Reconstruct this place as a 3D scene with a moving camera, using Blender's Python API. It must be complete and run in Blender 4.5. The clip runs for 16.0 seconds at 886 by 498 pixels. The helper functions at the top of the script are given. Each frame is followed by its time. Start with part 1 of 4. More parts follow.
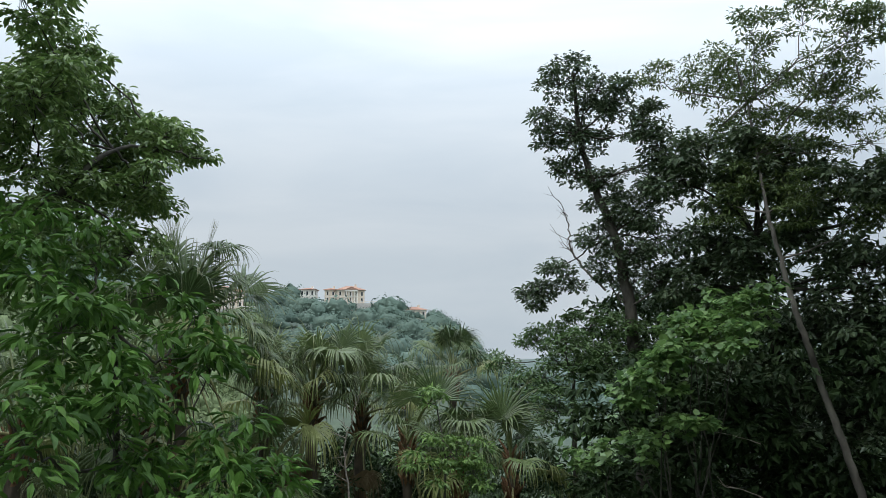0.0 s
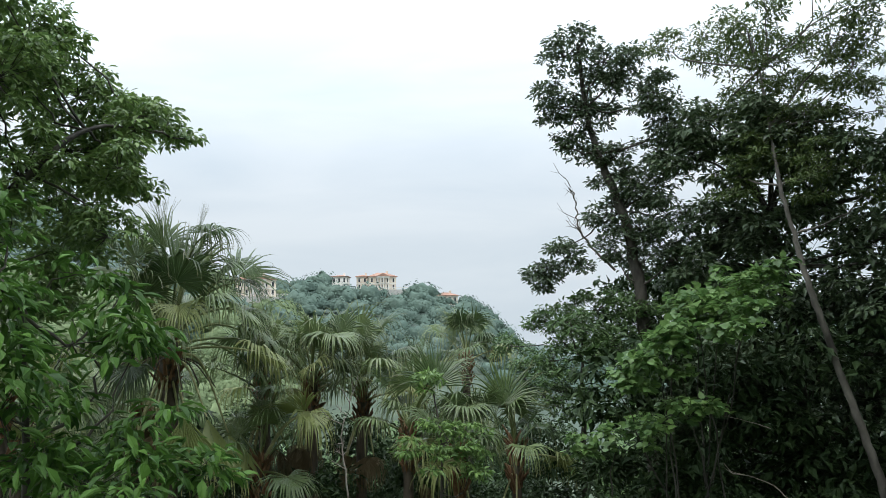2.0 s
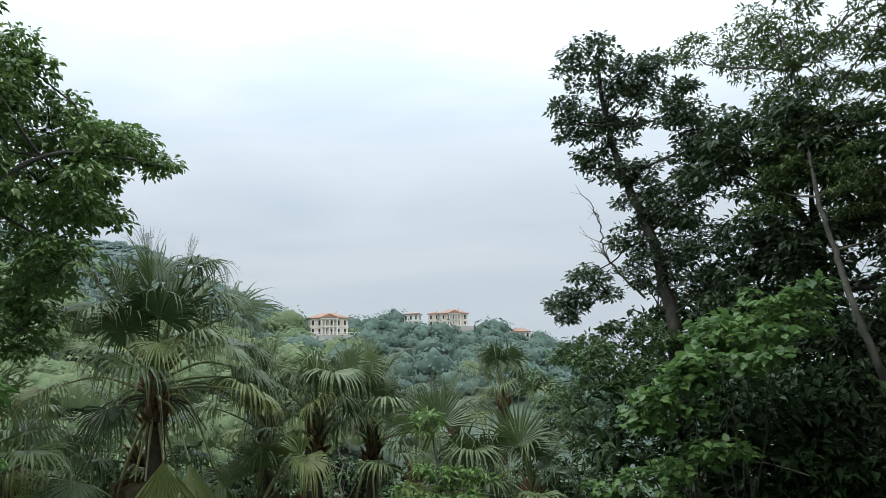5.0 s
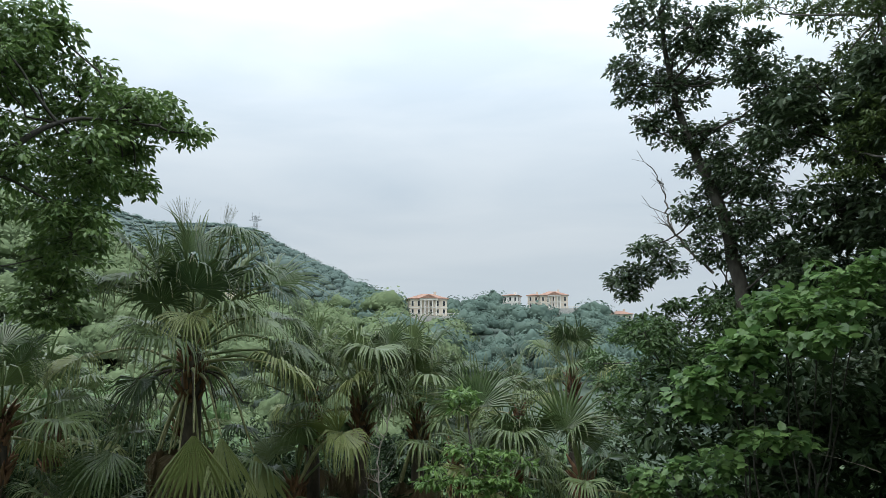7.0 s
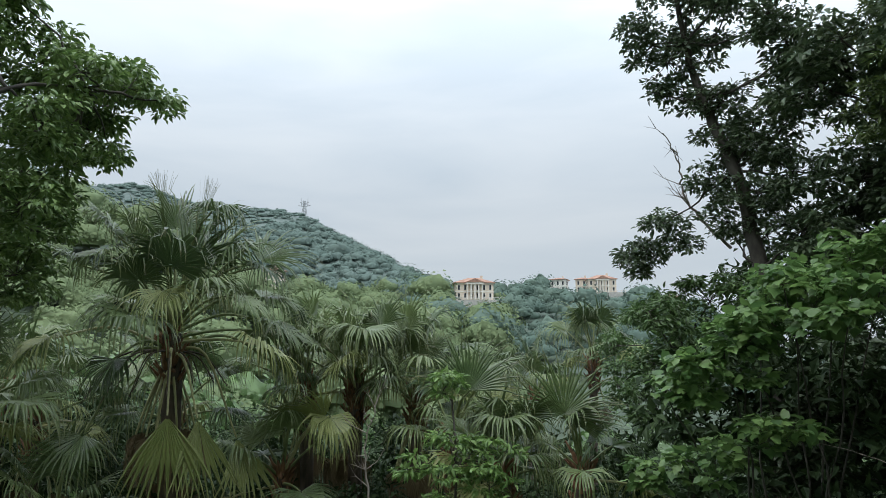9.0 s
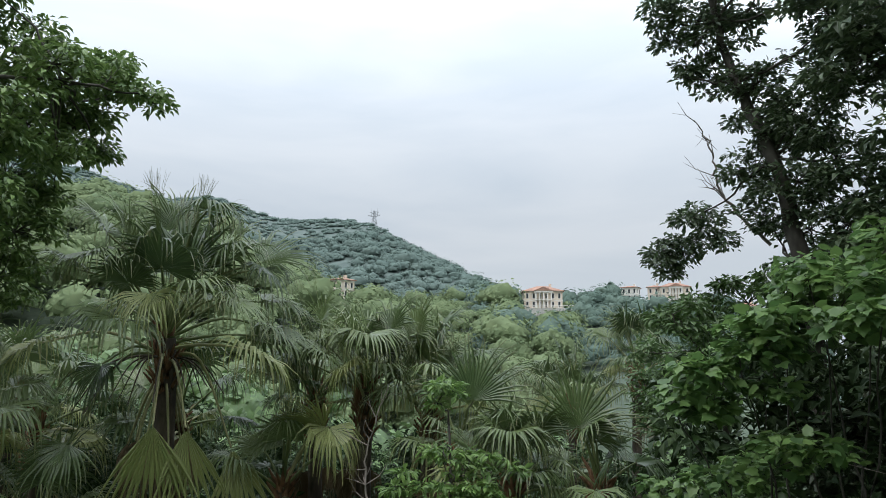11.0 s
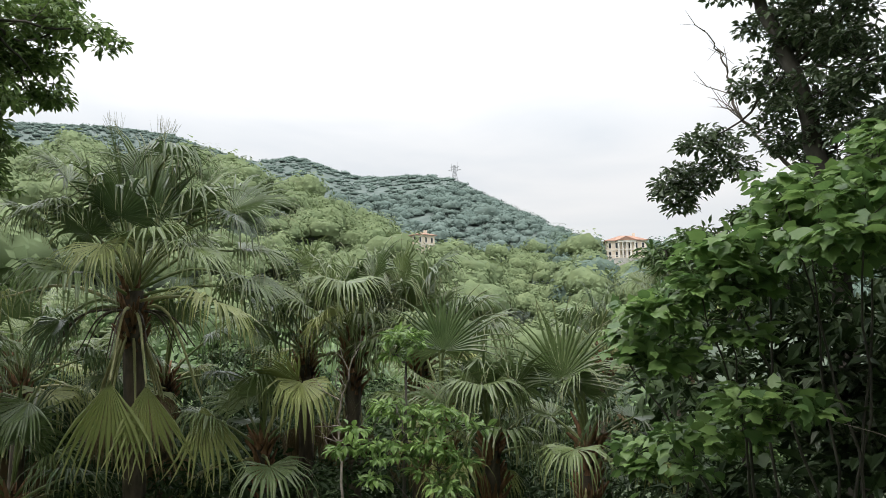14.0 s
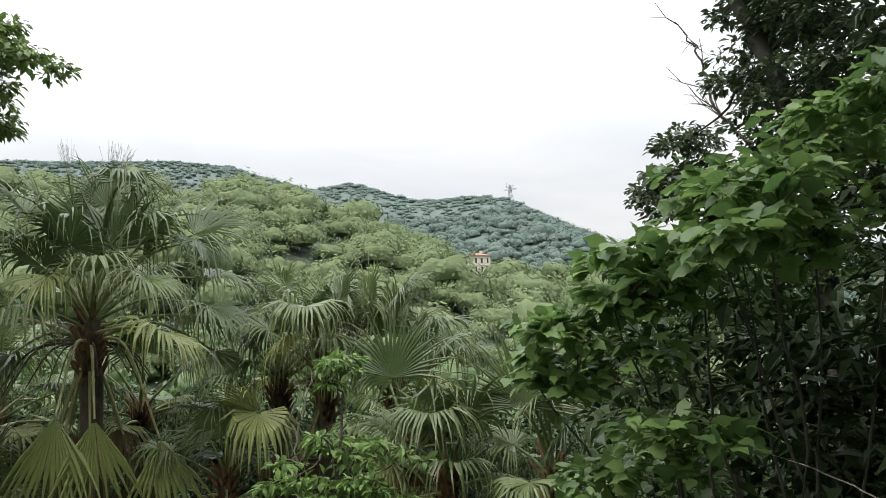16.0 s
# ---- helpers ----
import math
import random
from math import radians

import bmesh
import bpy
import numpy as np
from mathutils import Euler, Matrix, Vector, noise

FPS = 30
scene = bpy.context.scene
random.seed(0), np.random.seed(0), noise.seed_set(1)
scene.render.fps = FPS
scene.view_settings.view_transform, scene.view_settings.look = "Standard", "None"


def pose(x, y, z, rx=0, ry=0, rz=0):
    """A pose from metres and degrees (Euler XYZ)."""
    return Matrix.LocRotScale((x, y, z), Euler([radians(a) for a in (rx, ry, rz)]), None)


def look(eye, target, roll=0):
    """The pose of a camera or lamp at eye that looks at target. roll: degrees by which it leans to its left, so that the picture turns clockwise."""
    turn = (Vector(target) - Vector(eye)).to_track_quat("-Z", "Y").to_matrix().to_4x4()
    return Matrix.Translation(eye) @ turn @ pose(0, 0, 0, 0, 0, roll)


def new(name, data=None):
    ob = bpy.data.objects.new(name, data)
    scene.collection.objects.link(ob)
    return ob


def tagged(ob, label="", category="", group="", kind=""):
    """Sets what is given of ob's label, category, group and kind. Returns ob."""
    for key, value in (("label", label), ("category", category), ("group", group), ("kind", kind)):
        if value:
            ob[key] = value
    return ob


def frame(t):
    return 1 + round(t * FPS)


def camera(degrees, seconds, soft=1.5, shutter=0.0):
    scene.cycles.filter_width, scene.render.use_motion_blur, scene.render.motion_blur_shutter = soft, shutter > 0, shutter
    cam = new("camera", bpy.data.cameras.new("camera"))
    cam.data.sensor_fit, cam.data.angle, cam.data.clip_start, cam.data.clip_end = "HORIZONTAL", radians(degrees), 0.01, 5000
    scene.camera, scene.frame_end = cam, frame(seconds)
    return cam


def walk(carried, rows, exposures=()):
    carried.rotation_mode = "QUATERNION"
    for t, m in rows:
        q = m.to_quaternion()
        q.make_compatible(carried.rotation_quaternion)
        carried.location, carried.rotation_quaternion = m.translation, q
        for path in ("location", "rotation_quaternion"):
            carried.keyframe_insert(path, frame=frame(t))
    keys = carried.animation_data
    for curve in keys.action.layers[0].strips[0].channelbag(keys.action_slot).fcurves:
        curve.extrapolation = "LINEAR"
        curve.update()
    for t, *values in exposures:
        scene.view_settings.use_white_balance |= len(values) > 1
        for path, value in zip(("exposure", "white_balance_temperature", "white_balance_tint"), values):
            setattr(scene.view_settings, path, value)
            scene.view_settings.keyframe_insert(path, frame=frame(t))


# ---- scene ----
cam = camera(57.7, 16.0, soft=0.5)
PATH = [
    (0, (0.671, -2.94, 1.821), (0.914, -0.979, 2.125), -0.5),
    (0.5, (0.793, -2.827, 1.818), (1.004, -0.86, 2.113), -0.2),
    (1, (0.978, -2.749, 1.811), (1.183, -0.78, 2.095), -0.3),
    (1.5, (1.189, -2.649, 1.786), (1.402, -0.676, 2.035), -0.3),
    (2, (1.36, -2.492, 1.787), (1.524, -0.517, 2.057), -1.0),
    (2.5, (1.543, -2.37, 1.793), (1.703, -0.4, 2.098), -1.8),
    (3, (1.781, -2.237, 1.806), (1.859, -0.265, 2.132), -0.9),
    (3.2, (1.872, -2.182, 1.8), (1.949, -0.21, 2.121), -1.1),
    (5.3, (2.775, -1.313, 1.764), (2.723, 0.652, 2.13), -1.4),
    (5.5, (2.878, -1.233, 1.752), (2.789, 0.732, 2.111), -1.3),
    (6, (3.1, -1.042, 1.742), (2.868, 0.918, 2.069), -0.7),
    (6.5, (3.308, -0.807, 1.736), (3.082, 1.152, 2.066), -0.7),
    (7, (3.566, -0.612, 1.713), (3.299, 1.344, 2.035), -0.2),
    (7.5, (3.779, -0.394, 1.688), (3.512, 1.57, 1.956), -0.3),
    (8, (3.957, -0.139, 1.699), (3.733, 1.828, 1.982), -0.3),
    (8.5, (4.165, 0.092, 1.692), (3.856, 2.047, 1.981), 0.3),
    (8.7, (4.233, 0.186, 1.684), (3.884, 2.135, 1.966), 0.2),
    (10.8, (4.997, 1.37, 1.676), (4.499, 3.282, 1.985), 0.4),
    (11, (5.074, 1.442, 1.663), (4.519, 3.339, 1.968), 0.3),
    (11.5, (5.276, 1.656, 1.659), (4.604, 3.518, 1.945), 0.5),
    (12, (5.43, 1.893, 1.66), (4.76, 3.753, 1.963), 0.7),
    (12.5, (5.618, 2.126, 1.636), (4.902, 3.972, 1.917), -0.4),
    (13, (5.791, 2.391, 1.613), (5.005, 4.22, 1.8), 0.1),
    (13.5, (5.931, 2.686, 1.614), (5.144, 4.514, 1.821), -0.4),
    (14, (6.151, 2.947, 1.599), (5.395, 4.789, 1.791), -0.7),
    (14.5, (6.326, 3.247, 1.601), (5.518, 5.067, 1.792), -0.4),
    (15, (6.591, 3.512, 1.595), (5.765, 5.32, 1.817), -1.7),
    (15.5, (6.859, 3.764, 1.585), (5.975, 5.547, 1.784), -1.8),
    (16, (7.079, 4.09, 1.593), (6.193, 5.866, 1.841), -2.3),
]
EXPOSURES = [(0, -0.1, 6200, 11), (1.5, 0.04, 6200, 11), (2.0, 0.22, 6250, 11), (3, 0.26, 6200, 12), (5.5, -0.05, 6150, 10), (8.5, -0.05, 6200, 11), (12.3, 0.05, 6400, 15), (13.3, 0.33, 6800, 16), (16, 0.38, 6850, 16)]
walk(cam, [(t, look(eye, target, roll)) for t, eye, target, roll in PATH], EXPOSURES)

# ---- world, sun and sky ----
SUN_ELEVATION, SUN_AZIMUTH = 64.0, 215.0      # degrees; azimuth clockwise from +y

world = bpy.data.worlds.new("overcast_sky")
scene.world = world
world.use_nodes = True
wt = world.node_tree
wt.nodes.clear()


def link_nodes(tree, a, a_out, b, b_in):
    tree.links.new(a.outputs[a_out], b.inputs[b_in])


w_out = wt.nodes.new("ShaderNodeOutputWorld")
w_bg = wt.nodes.new("ShaderNodeBackground")
w_bg.inputs["Strength"].default_value = 0.1
w_sky = wt.nodes.new("ShaderNodeTexSky")
w_sky.sky_type = 'NISHITA'
w_sky.sun_disc = False
w_sky.sun_elevation = radians(SUN_ELEVATION)
w_sky.sun_rotation = radians(SUN_AZIMUTH)
w_sky.air_density, w_sky.dust_density = 1.2, 3.0
w_coord = wt.nodes.new("ShaderNodeTexCoord")
w_map = wt.nodes.new("ShaderNodeMapping")
w_map.inputs["Scale"].default_value = (1.0, 1.0, 4.5)
w_noise = wt.nodes.new("ShaderNodeTexNoise")
w_noise.inputs["Scale"].default_value = 2.2
w_noise.inputs["Detail"].default_value = 5.0
w_noise.inputs["Roughness"].default_value = 0.5
w_noise.inputs["Distortion"].default_value = 0.4
w_ramp = wt.nodes.new("ShaderNodeValToRGB")
w_ramp.color_ramp.elements[0].position, w_ramp.color_ramp.elements[1].position = 0.36, 0.64
w_ramp.color_ramp.elements[0].color = (6.75, 7.6, 8.1, 1)
w_ramp.color_ramp.elements[1].color = (8.2, 8.8, 9.0, 1)
w_sep = wt.nodes.new("ShaderNodeSeparateXYZ")
w_alt = wt.nodes.new("ShaderNodeMapRange")
w_alt.inputs["From Min"].default_value, w_alt.inputs["From Max"].default_value = 0.12, 1.0
w_alt.interpolation_type = 'SMOOTHSTEP'
w_alt.inputs["To Min"].default_value, w_alt.inputs["To Max"].default_value = 0.84, 3.5
w_mul = wt.nodes.new("ShaderNodeVectorMath")
w_mul.operation = 'SCALE'
w_mix = wt.nodes.new("ShaderNodeMix")
w_mix.data_type = 'RGBA'
w_mix.inputs["Factor"].default_value = 0.9
link_nodes(wt, w_coord, "Generated", w_map, "Vector")
link_nodes(wt, w_map, "Vector", w_noise, "Vector")
link_nodes(wt, w_noise, "Fac", w_ramp, "Fac")
link_nodes(wt, w_coord, "Generated", w_sep, "Vector")
link_nodes(wt, w_sep, "Z", w_alt, "Value")
wt.links.new(w_ramp.outputs["Color"], w_mul.inputs[0])
wt.links.new(w_alt.outputs["Result"], w_mul.inputs["Scale"])
wt.links.new(w_sky.outputs["Color"], w_mix.inputs["A"])
wt.links.new(w_mul.outputs["Vector"], w_mix.inputs["B"])
wt.links.new(w_mix.outputs["Result"], w_bg.inputs["Color"])
link_nodes(wt, w_bg, "Background", w_out, "Surface")

sun_data = bpy.data.lights.new("sun", 'SUN')
sun_data.energy, sun_data.angle, sun_data.color = 0.9, radians(30), (1.0, 0.94, 0.85)
sun = new("sun", sun_data)
_a, _e = radians(SUN_AZIMUTH), radians(SUN_ELEVATION)
sun.matrix_world = look((math.sin(_a) * math.cos(_e) * 50, math.cos(_a) * math.cos(_e) * 50, math.sin(_e) * 50), (0, 0, 0))


# ---- materials ----
def material(name):
    m = bpy.data.materials.new(name)
    m.use_nodes = True
    t = m.node_tree
    t.nodes.clear()
    out = t.nodes.new("ShaderNodeOutputMaterial")
    return m, t, out


def leaf_material(name, dark, light, rough=0.45, translucent=0.25, tip=None, per_object=False, scale=6.0, gloss=0.5, vary=0.65, patch=0.4):
    """Foliage: colour varies from leaf to leaf and along it; light comes through."""
    m, t, out = material(name)
    p = t.nodes.new("ShaderNodeBsdfPrincipled")
    rnd = t.nodes.new("ShaderNodeObjectInfo" if per_object else "ShaderNodeNewGeometry")
    nz = t.nodes.new("ShaderNodeTexNoise")
    nz.inputs["Scale"].default_value, nz.inputs["Detail"].default_value = scale, 3.0
    tc = t.nodes.new("ShaderNodeTexCoord")
    link_nodes(t, tc, "Object", nz, "Vector")
    add = t.nodes.new("ShaderNodeMath")
    add.operation = 'MULTIPLY_ADD'
    add.inputs[1].default_value = vary
    half = t.nodes.new("ShaderNodeMath")
    half.operation = 'MULTIPLY'
    half.inputs[1].default_value = patch
    link_nodes(t, nz, "Fac", half, 0)
    t.links.new(rnd.outputs["Random" if per_object else "Random Per Island"], add.inputs[0])
    t.links.new(half.outputs[0], add.inputs[2])
    ramp = t.nodes.new("ShaderNodeValToRGB")
    ramp.color_ramp.elements[0].color = (*dark, 1)
    ramp.color_ramp.elements[1].color = (*light, 1)
    ramp.color_ramp.elements[0].position, ramp.color_ramp.elements[1].position = 0.12, 0.95
    link_nodes(t, add, 0, ramp, "Fac")
    colour = ramp.outputs["Color"]
    if tip:
        uv = t.nodes.new("ShaderNodeUVMap")
        sep = t.nodes.new("ShaderNodeSeparateXYZ")
        link_nodes(t, uv, "UV", sep, "Vector")
        mr = t.nodes.new("ShaderNodeMapRange")
        mr.inputs["From Min"].default_value, mr.inputs["From Max"].default_value = tip[1], tip[2]
        link_nodes(t, sep, "X", mr, "Value")
        mul = t.nodes.new("ShaderNodeMath")
        mul.operation = 'MULTIPLY'
        link_nodes(t, mr, "Result", mul, 0)
        link_nodes(t, nz, "Fac", mul, 1)
        mx = t.nodes.new("ShaderNodeMix")
        mx.data_type = 'RGBA'
        link_nodes(t, mul, 0, mx, "Factor")
        t.links.new(colour, mx.inputs["A"])
        mx.inputs["B"].default_value = (*tip[0], 1)
        colour = mx.outputs["Result"]
    t.links.new(colour, p.inputs["Base Color"])
    p.inputs["Roughness"].default_value = rough
    p.inputs["Specular IOR Level"].default_value = gloss
    tr = t.nodes.new("ShaderNodeBsdfTranslucent")
    t.links.new(colour, tr.inputs["Color"])
    mix = t.nodes.new("ShaderNodeMixShader")
    mix.inputs[0].default_value = translucent
    t.links.new(p.outputs[0], mix.inputs[1])
    t.links.new(tr.outputs[0], mix.inputs[2])
    t.links.new(mix.outputs[0], out.inputs["Surface"])
    return m


def rough_material(name, dark, light, scale=8.0, rough=0.85, bump=0.3, stretch=(1, 1, 1), detail=6.0):
    """Bark, soil, render, tiles: two colours mixed by noise at two scales, with relief."""
    m, t, out = material(name)
    p = t.nodes.new("ShaderNodeBsdfPrincipled")
    tc = t.nodes.new("ShaderNodeTexCoord")
    mp = t.nodes.new("ShaderNodeMapping")
    mp.inputs["Scale"].default_value = stretch
    link_nodes(t, tc, "Object", mp, "Vector")
    nz = t.nodes.new("ShaderNodeTexNoise")
    nz.inputs["Scale"].default_value, nz.inputs["Detail"].default_value = scale, detail
    n2 = t.nodes.new("ShaderNodeTexNoise")
    n2.inputs["Scale"].default_value, n2.inputs["Detail"].default_value = scale * 0.17, 3.0
    link_nodes(t, mp, "Vector", nz, "Vector")
    link_nodes(t, mp, "Vector", n2, "Vector")
    add = t.nodes.new("ShaderNodeMath")
    add.operation = 'ADD'
    link_nodes(t, nz, "Fac", add, 0)
    link_nodes(t, n2, "Fac", add, 1)
    ramp = t.nodes.new("ShaderNodeValToRGB")
    ramp.color_ramp.elements[0].position, ramp.color_ramp.elements[1].position = 0.38, 0.62
    ramp.color_ramp.elements[0].color, ramp.color_ramp.elements[1].color = (*dark, 1), (*light, 1)
    hf = t.nodes.new("ShaderNodeMath")
    hf.operation = 'MULTIPLY'
    hf.inputs[1].default_value = 0.5
    link_nodes(t, add, 0, hf, 0)
    link_nodes(t, hf, 0, ramp, "Fac")
    link_nodes(t, ramp, "Color", p, "Base Color")
    p.inputs["Roughness"].default_value = rough
    bp = t.nodes.new("ShaderNodeBump")
    bp.inputs["Strength"].default_value = bump
    bp.inputs["Distance"].default_value = 0.03
    link_nodes(t, nz, "Fac", bp, "Height")
    link_nodes(t, bp, "Normal", p, "Normal")
    t.links.new(p.outputs[0], out.inputs["Surface"])
    return m


def glass_material(name):
    m, t, out = material(name)
    p = t.nodes.new("ShaderNodeBsdfPrincipled")
    p.inputs["Base Color"].default_value = (0.03, 0.035, 0.04, 1)
    p.inputs["Roughness"].default_value = 0.08
    t.links.new(p.outputs[0], out.inputs["Surface"])
    return m


FAN_GREEN = leaf_material("fan_leaf_green", (0.04, 0.075, 0.027), (0.175, 0.23, 0.085), 0.3, 0.25, ((0.30, 0.24, 0.12), 0.72, 1.05), True, 3.0)
FAN_OLD = leaf_material("fan_leaf_old", (0.16, 0.19, 0.055), (0.28, 0.31, 0.11), 0.45, 0.28, ((0.33, 0.24, 0.12), 0.75, 1.1), True, 3.0)
FAN_DEAD = leaf_material("fan_leaf_dead", (0.11, 0.08, 0.045), (0.23, 0.17, 0.10), 0.8, 0.15, None, True, 4.0, 0.2)
PETIOLE = rough_material("petiole", (0.10, 0.14, 0.04), (0.20, 0.22, 0.09), 5.0, 0.5, 0.1)
PETIOLE_OLD = rough_material("petiole_old", (0.26, 0.26, 0.11), (0.42, 0.38, 0.20), 5.0, 0.55, 0.1)
PALM_TRUNK = rough_material("palm_trunk_bark", (0.04, 0.031, 0.024), (0.12, 0.092, 0.07), 14.0, 0.9, 0.6, (1, 1, 0.35))
PALM_FIBRE = rough_material("palm_crown_fibre", (0.09, 0.045, 0.025), (0.27, 0.14, 0.075), 22.0, 0.95, 0.6, (1, 1, 0.25))
BARK_DARK = rough_material("dark_bark", (0.03, 0.026, 0.022), (0.09, 0.08, 0.065), 10.0, 0.9, 0.5, (1, 1, 0.4))
BARK_PALE = rough_material("pale_bark", (0.035, 0.03, 0.025), (0.2, 0.18, 0.155), 5.0, 0.85, 0.4, (1, 1, 0.5))
TWIG_PALE = rough_material("dry_twig", (0.16, 0.13, 0.11), (0.34, 0.29, 0.25), 9.0, 0.85, 0.2)
LEAF_LEFT = leaf_material("left_tree_leaf", (0.065, 0.125, 0.035), (0.23, 0.33, 0.1), 0.42, 0.25)
LEAF_BUSH = leaf_material("bright_bush_leaf", (0.025, 0.07, 0.014), (0.135, 0.26, 0.05), 0.5, 0.3, gloss=0.25)
LEAF_DARK = leaf_material("dark_tree_leaf", (0.046, 0.078, 0.042), (0.135, 0.182, 0.09), 0.42, 0.22)
LEAF_FEATHER = leaf_material("feathery_leaf", (0.05, 0.09, 0.024), (0.16, 0.21, 0.066), 0.5, 0.25)
LEAF_MID = leaf_material("shrub_leaf", (0.05, 0.1, 0.03), (0.15, 0.24, 0.08), 0.42, 0.25)
LEAF_BIG = leaf_material("broad_leaf", (0.06, 0.13, 0.04), (0.22, 0.345, 0.105), 0.45, 0.42)
LEAF_BIG_PART = leaf_material("broad_leaf_single", (0.06, 0.13, 0.04), (0.22, 0.345, 0.105), 0.45, 0.42, None, True)
LEAF_SHRUB = leaf_material("light_shrub_leaf", (0.07, 0.145, 0.035), (0.24, 0.37, 0.1), 0.45, 0.35)
# Near-black, so the base colour stands in for deep shade under the canopy.
LEAF_SHADE = leaf_material("undergrowth_leaf_shaded", (0.013, 0.03, 0.01), (0.048, 0.078, 0.027), 0.6, 0.12, gloss=0.2)
# Distance haze is painted into these three base colours, bluer further off.
WOODS_NEAR_HAZED = leaf_material("woods_near_hazed", (0.115, 0.165, 0.085), (0.235, 0.285, 0.145), 0.7, 0.2, None, False, 0.12, 0.05, 0.16, 0.9)
WOODS_MID_HAZED = leaf_material("woods_mid_hazed", (0.09, 0.14, 0.12), (0.175, 0.23, 0.18), 0.7, 0.15, None, False, 0.1, 0.03, 0.14, 0.85)
WOODS_FAR_HAZED = leaf_material("woods_far_hazed", (0.125, 0.175, 0.155), (0.19, 0.24, 0.21), 0.8, 0.1, None, False, 0.06, 0.0, 0.08, 0.85)
SOIL = rough_material("forest_soil", (0.03, 0.045, 0.022), (0.07, 0.095, 0.05), 0.6, 0.95, 0.5)


def hill_haze_tint(mat):
    """Far ground: green cover with a haze tint painted in, blended by distance."""
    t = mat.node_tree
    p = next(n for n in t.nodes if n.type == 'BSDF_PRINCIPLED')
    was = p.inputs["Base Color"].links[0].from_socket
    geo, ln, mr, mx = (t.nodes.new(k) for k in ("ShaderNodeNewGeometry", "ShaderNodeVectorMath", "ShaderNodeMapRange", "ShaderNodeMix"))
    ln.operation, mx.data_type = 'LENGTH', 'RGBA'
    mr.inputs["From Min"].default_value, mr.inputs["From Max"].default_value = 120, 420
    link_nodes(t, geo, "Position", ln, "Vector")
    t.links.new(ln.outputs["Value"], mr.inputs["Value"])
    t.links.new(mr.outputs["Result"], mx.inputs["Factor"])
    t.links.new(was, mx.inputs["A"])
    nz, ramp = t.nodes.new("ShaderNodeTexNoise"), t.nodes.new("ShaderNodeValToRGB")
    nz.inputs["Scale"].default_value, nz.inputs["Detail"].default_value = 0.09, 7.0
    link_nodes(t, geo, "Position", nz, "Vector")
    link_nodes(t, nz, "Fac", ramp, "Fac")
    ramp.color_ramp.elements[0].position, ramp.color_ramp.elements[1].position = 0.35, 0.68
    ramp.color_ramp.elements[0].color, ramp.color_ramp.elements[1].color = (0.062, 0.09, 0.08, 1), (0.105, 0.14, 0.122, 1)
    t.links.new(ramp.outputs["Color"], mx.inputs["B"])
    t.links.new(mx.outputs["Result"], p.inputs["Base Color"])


hill_haze_tint(SOIL)
WALL_CREAM = rough_material("cream_render", (0.62, 0.52, 0.42), (0.76, 0.66, 0.54), 0.8, 0.85, 0.05)
WALL_WHITE = rough_material("white_render", (0.70, 0.66, 0.60), (0.82, 0.78, 0.72), 0.8, 0.85, 0.05)
ROOF_TILE = rough_material("terracotta_roof", (0.24, 0.13, 0.09), (0.42, 0.25, 0.18), 1.5, 0.85, 0.3)
STONE = rough_material("terrace_stone", (0.40, 0.38, 0.35), (0.58, 0.55, 0.50), 1.0, 0.85, 0.2)
GLASS = glass_material("window_glass")
STEEL = rough_material("galvanised_steel", (0.22, 0.23, 0.24), (0.36, 0.37, 0.38), 1.0, 0.55, 0.05)


# ---- geometry helpers ----
class Geo:
    """Collects vertices, triangles and one value per vertex, and makes them one mesh."""

    def __init__(self):
        self.v, self.f, self.u, self.n = [], [], [], 0

    def add(self, verts, tris, u=None):
        verts = np.asarray(verts, dtype=np.float64).reshape(-1, 3)
        self.v.append(verts)
        self.f.append(np.asarray(tris, dtype=np.int64).reshape(-1, 3) + self.n)
        self.u.append(np.zeros(len(verts)) if u is None else np.asarray(u, dtype=np.float64))
        self.n += len(verts)

    def mesh(self, name, mat, smooth=True):
        me = bpy.data.meshes.new(name)
        v, f, u = np.concatenate(self.v), np.concatenate(self.f), np.concatenate(self.u)
        me.vertices.add(len(v))
        me.vertices.foreach_set("co", v.ravel())
        me.loops.add(f.size)
        me.loops.foreach_set("vertex_index", f.ravel())
        me.polygons.add(len(f))
        me.polygons.foreach_set("loop_start", np.arange(0, f.size, 3))
        me.polygons.foreach_set("use_smooth", np.full(len(f), smooth))
        layer = me.uv_layers.new(name="UVMap")
        uv = np.zeros((f.size, 2))
        uv[:, 0] = u[f.ravel()]
        layer.data.foreach_set("uv", uv.ravel())
        me.materials.append(mat)
        me.update()
        me.validate()
        return me


def part_of(name, geo, mat, parent, label="", smooth=True):
    ob = new(name, geo.mesh(name, mat, smooth))
    ob.parent = parent
    if label:
        ob["label"] = label
    return ob


def part(name, bm, mat, parent, label=""):
    me = bpy.data.meshes.new(name)
    bm.to_mesh(me)
    bm.free()
    me.materials.append(mat)
    ob = new(name, me)
    ob.parent = parent
    if label:
        ob["label"] = label
    return ob


def unit(a):
    a = np.asarray(a, dtype=np.float64)
    return a / np.maximum(np.linalg.norm(a, axis=-1, keepdims=True), 1e-9)


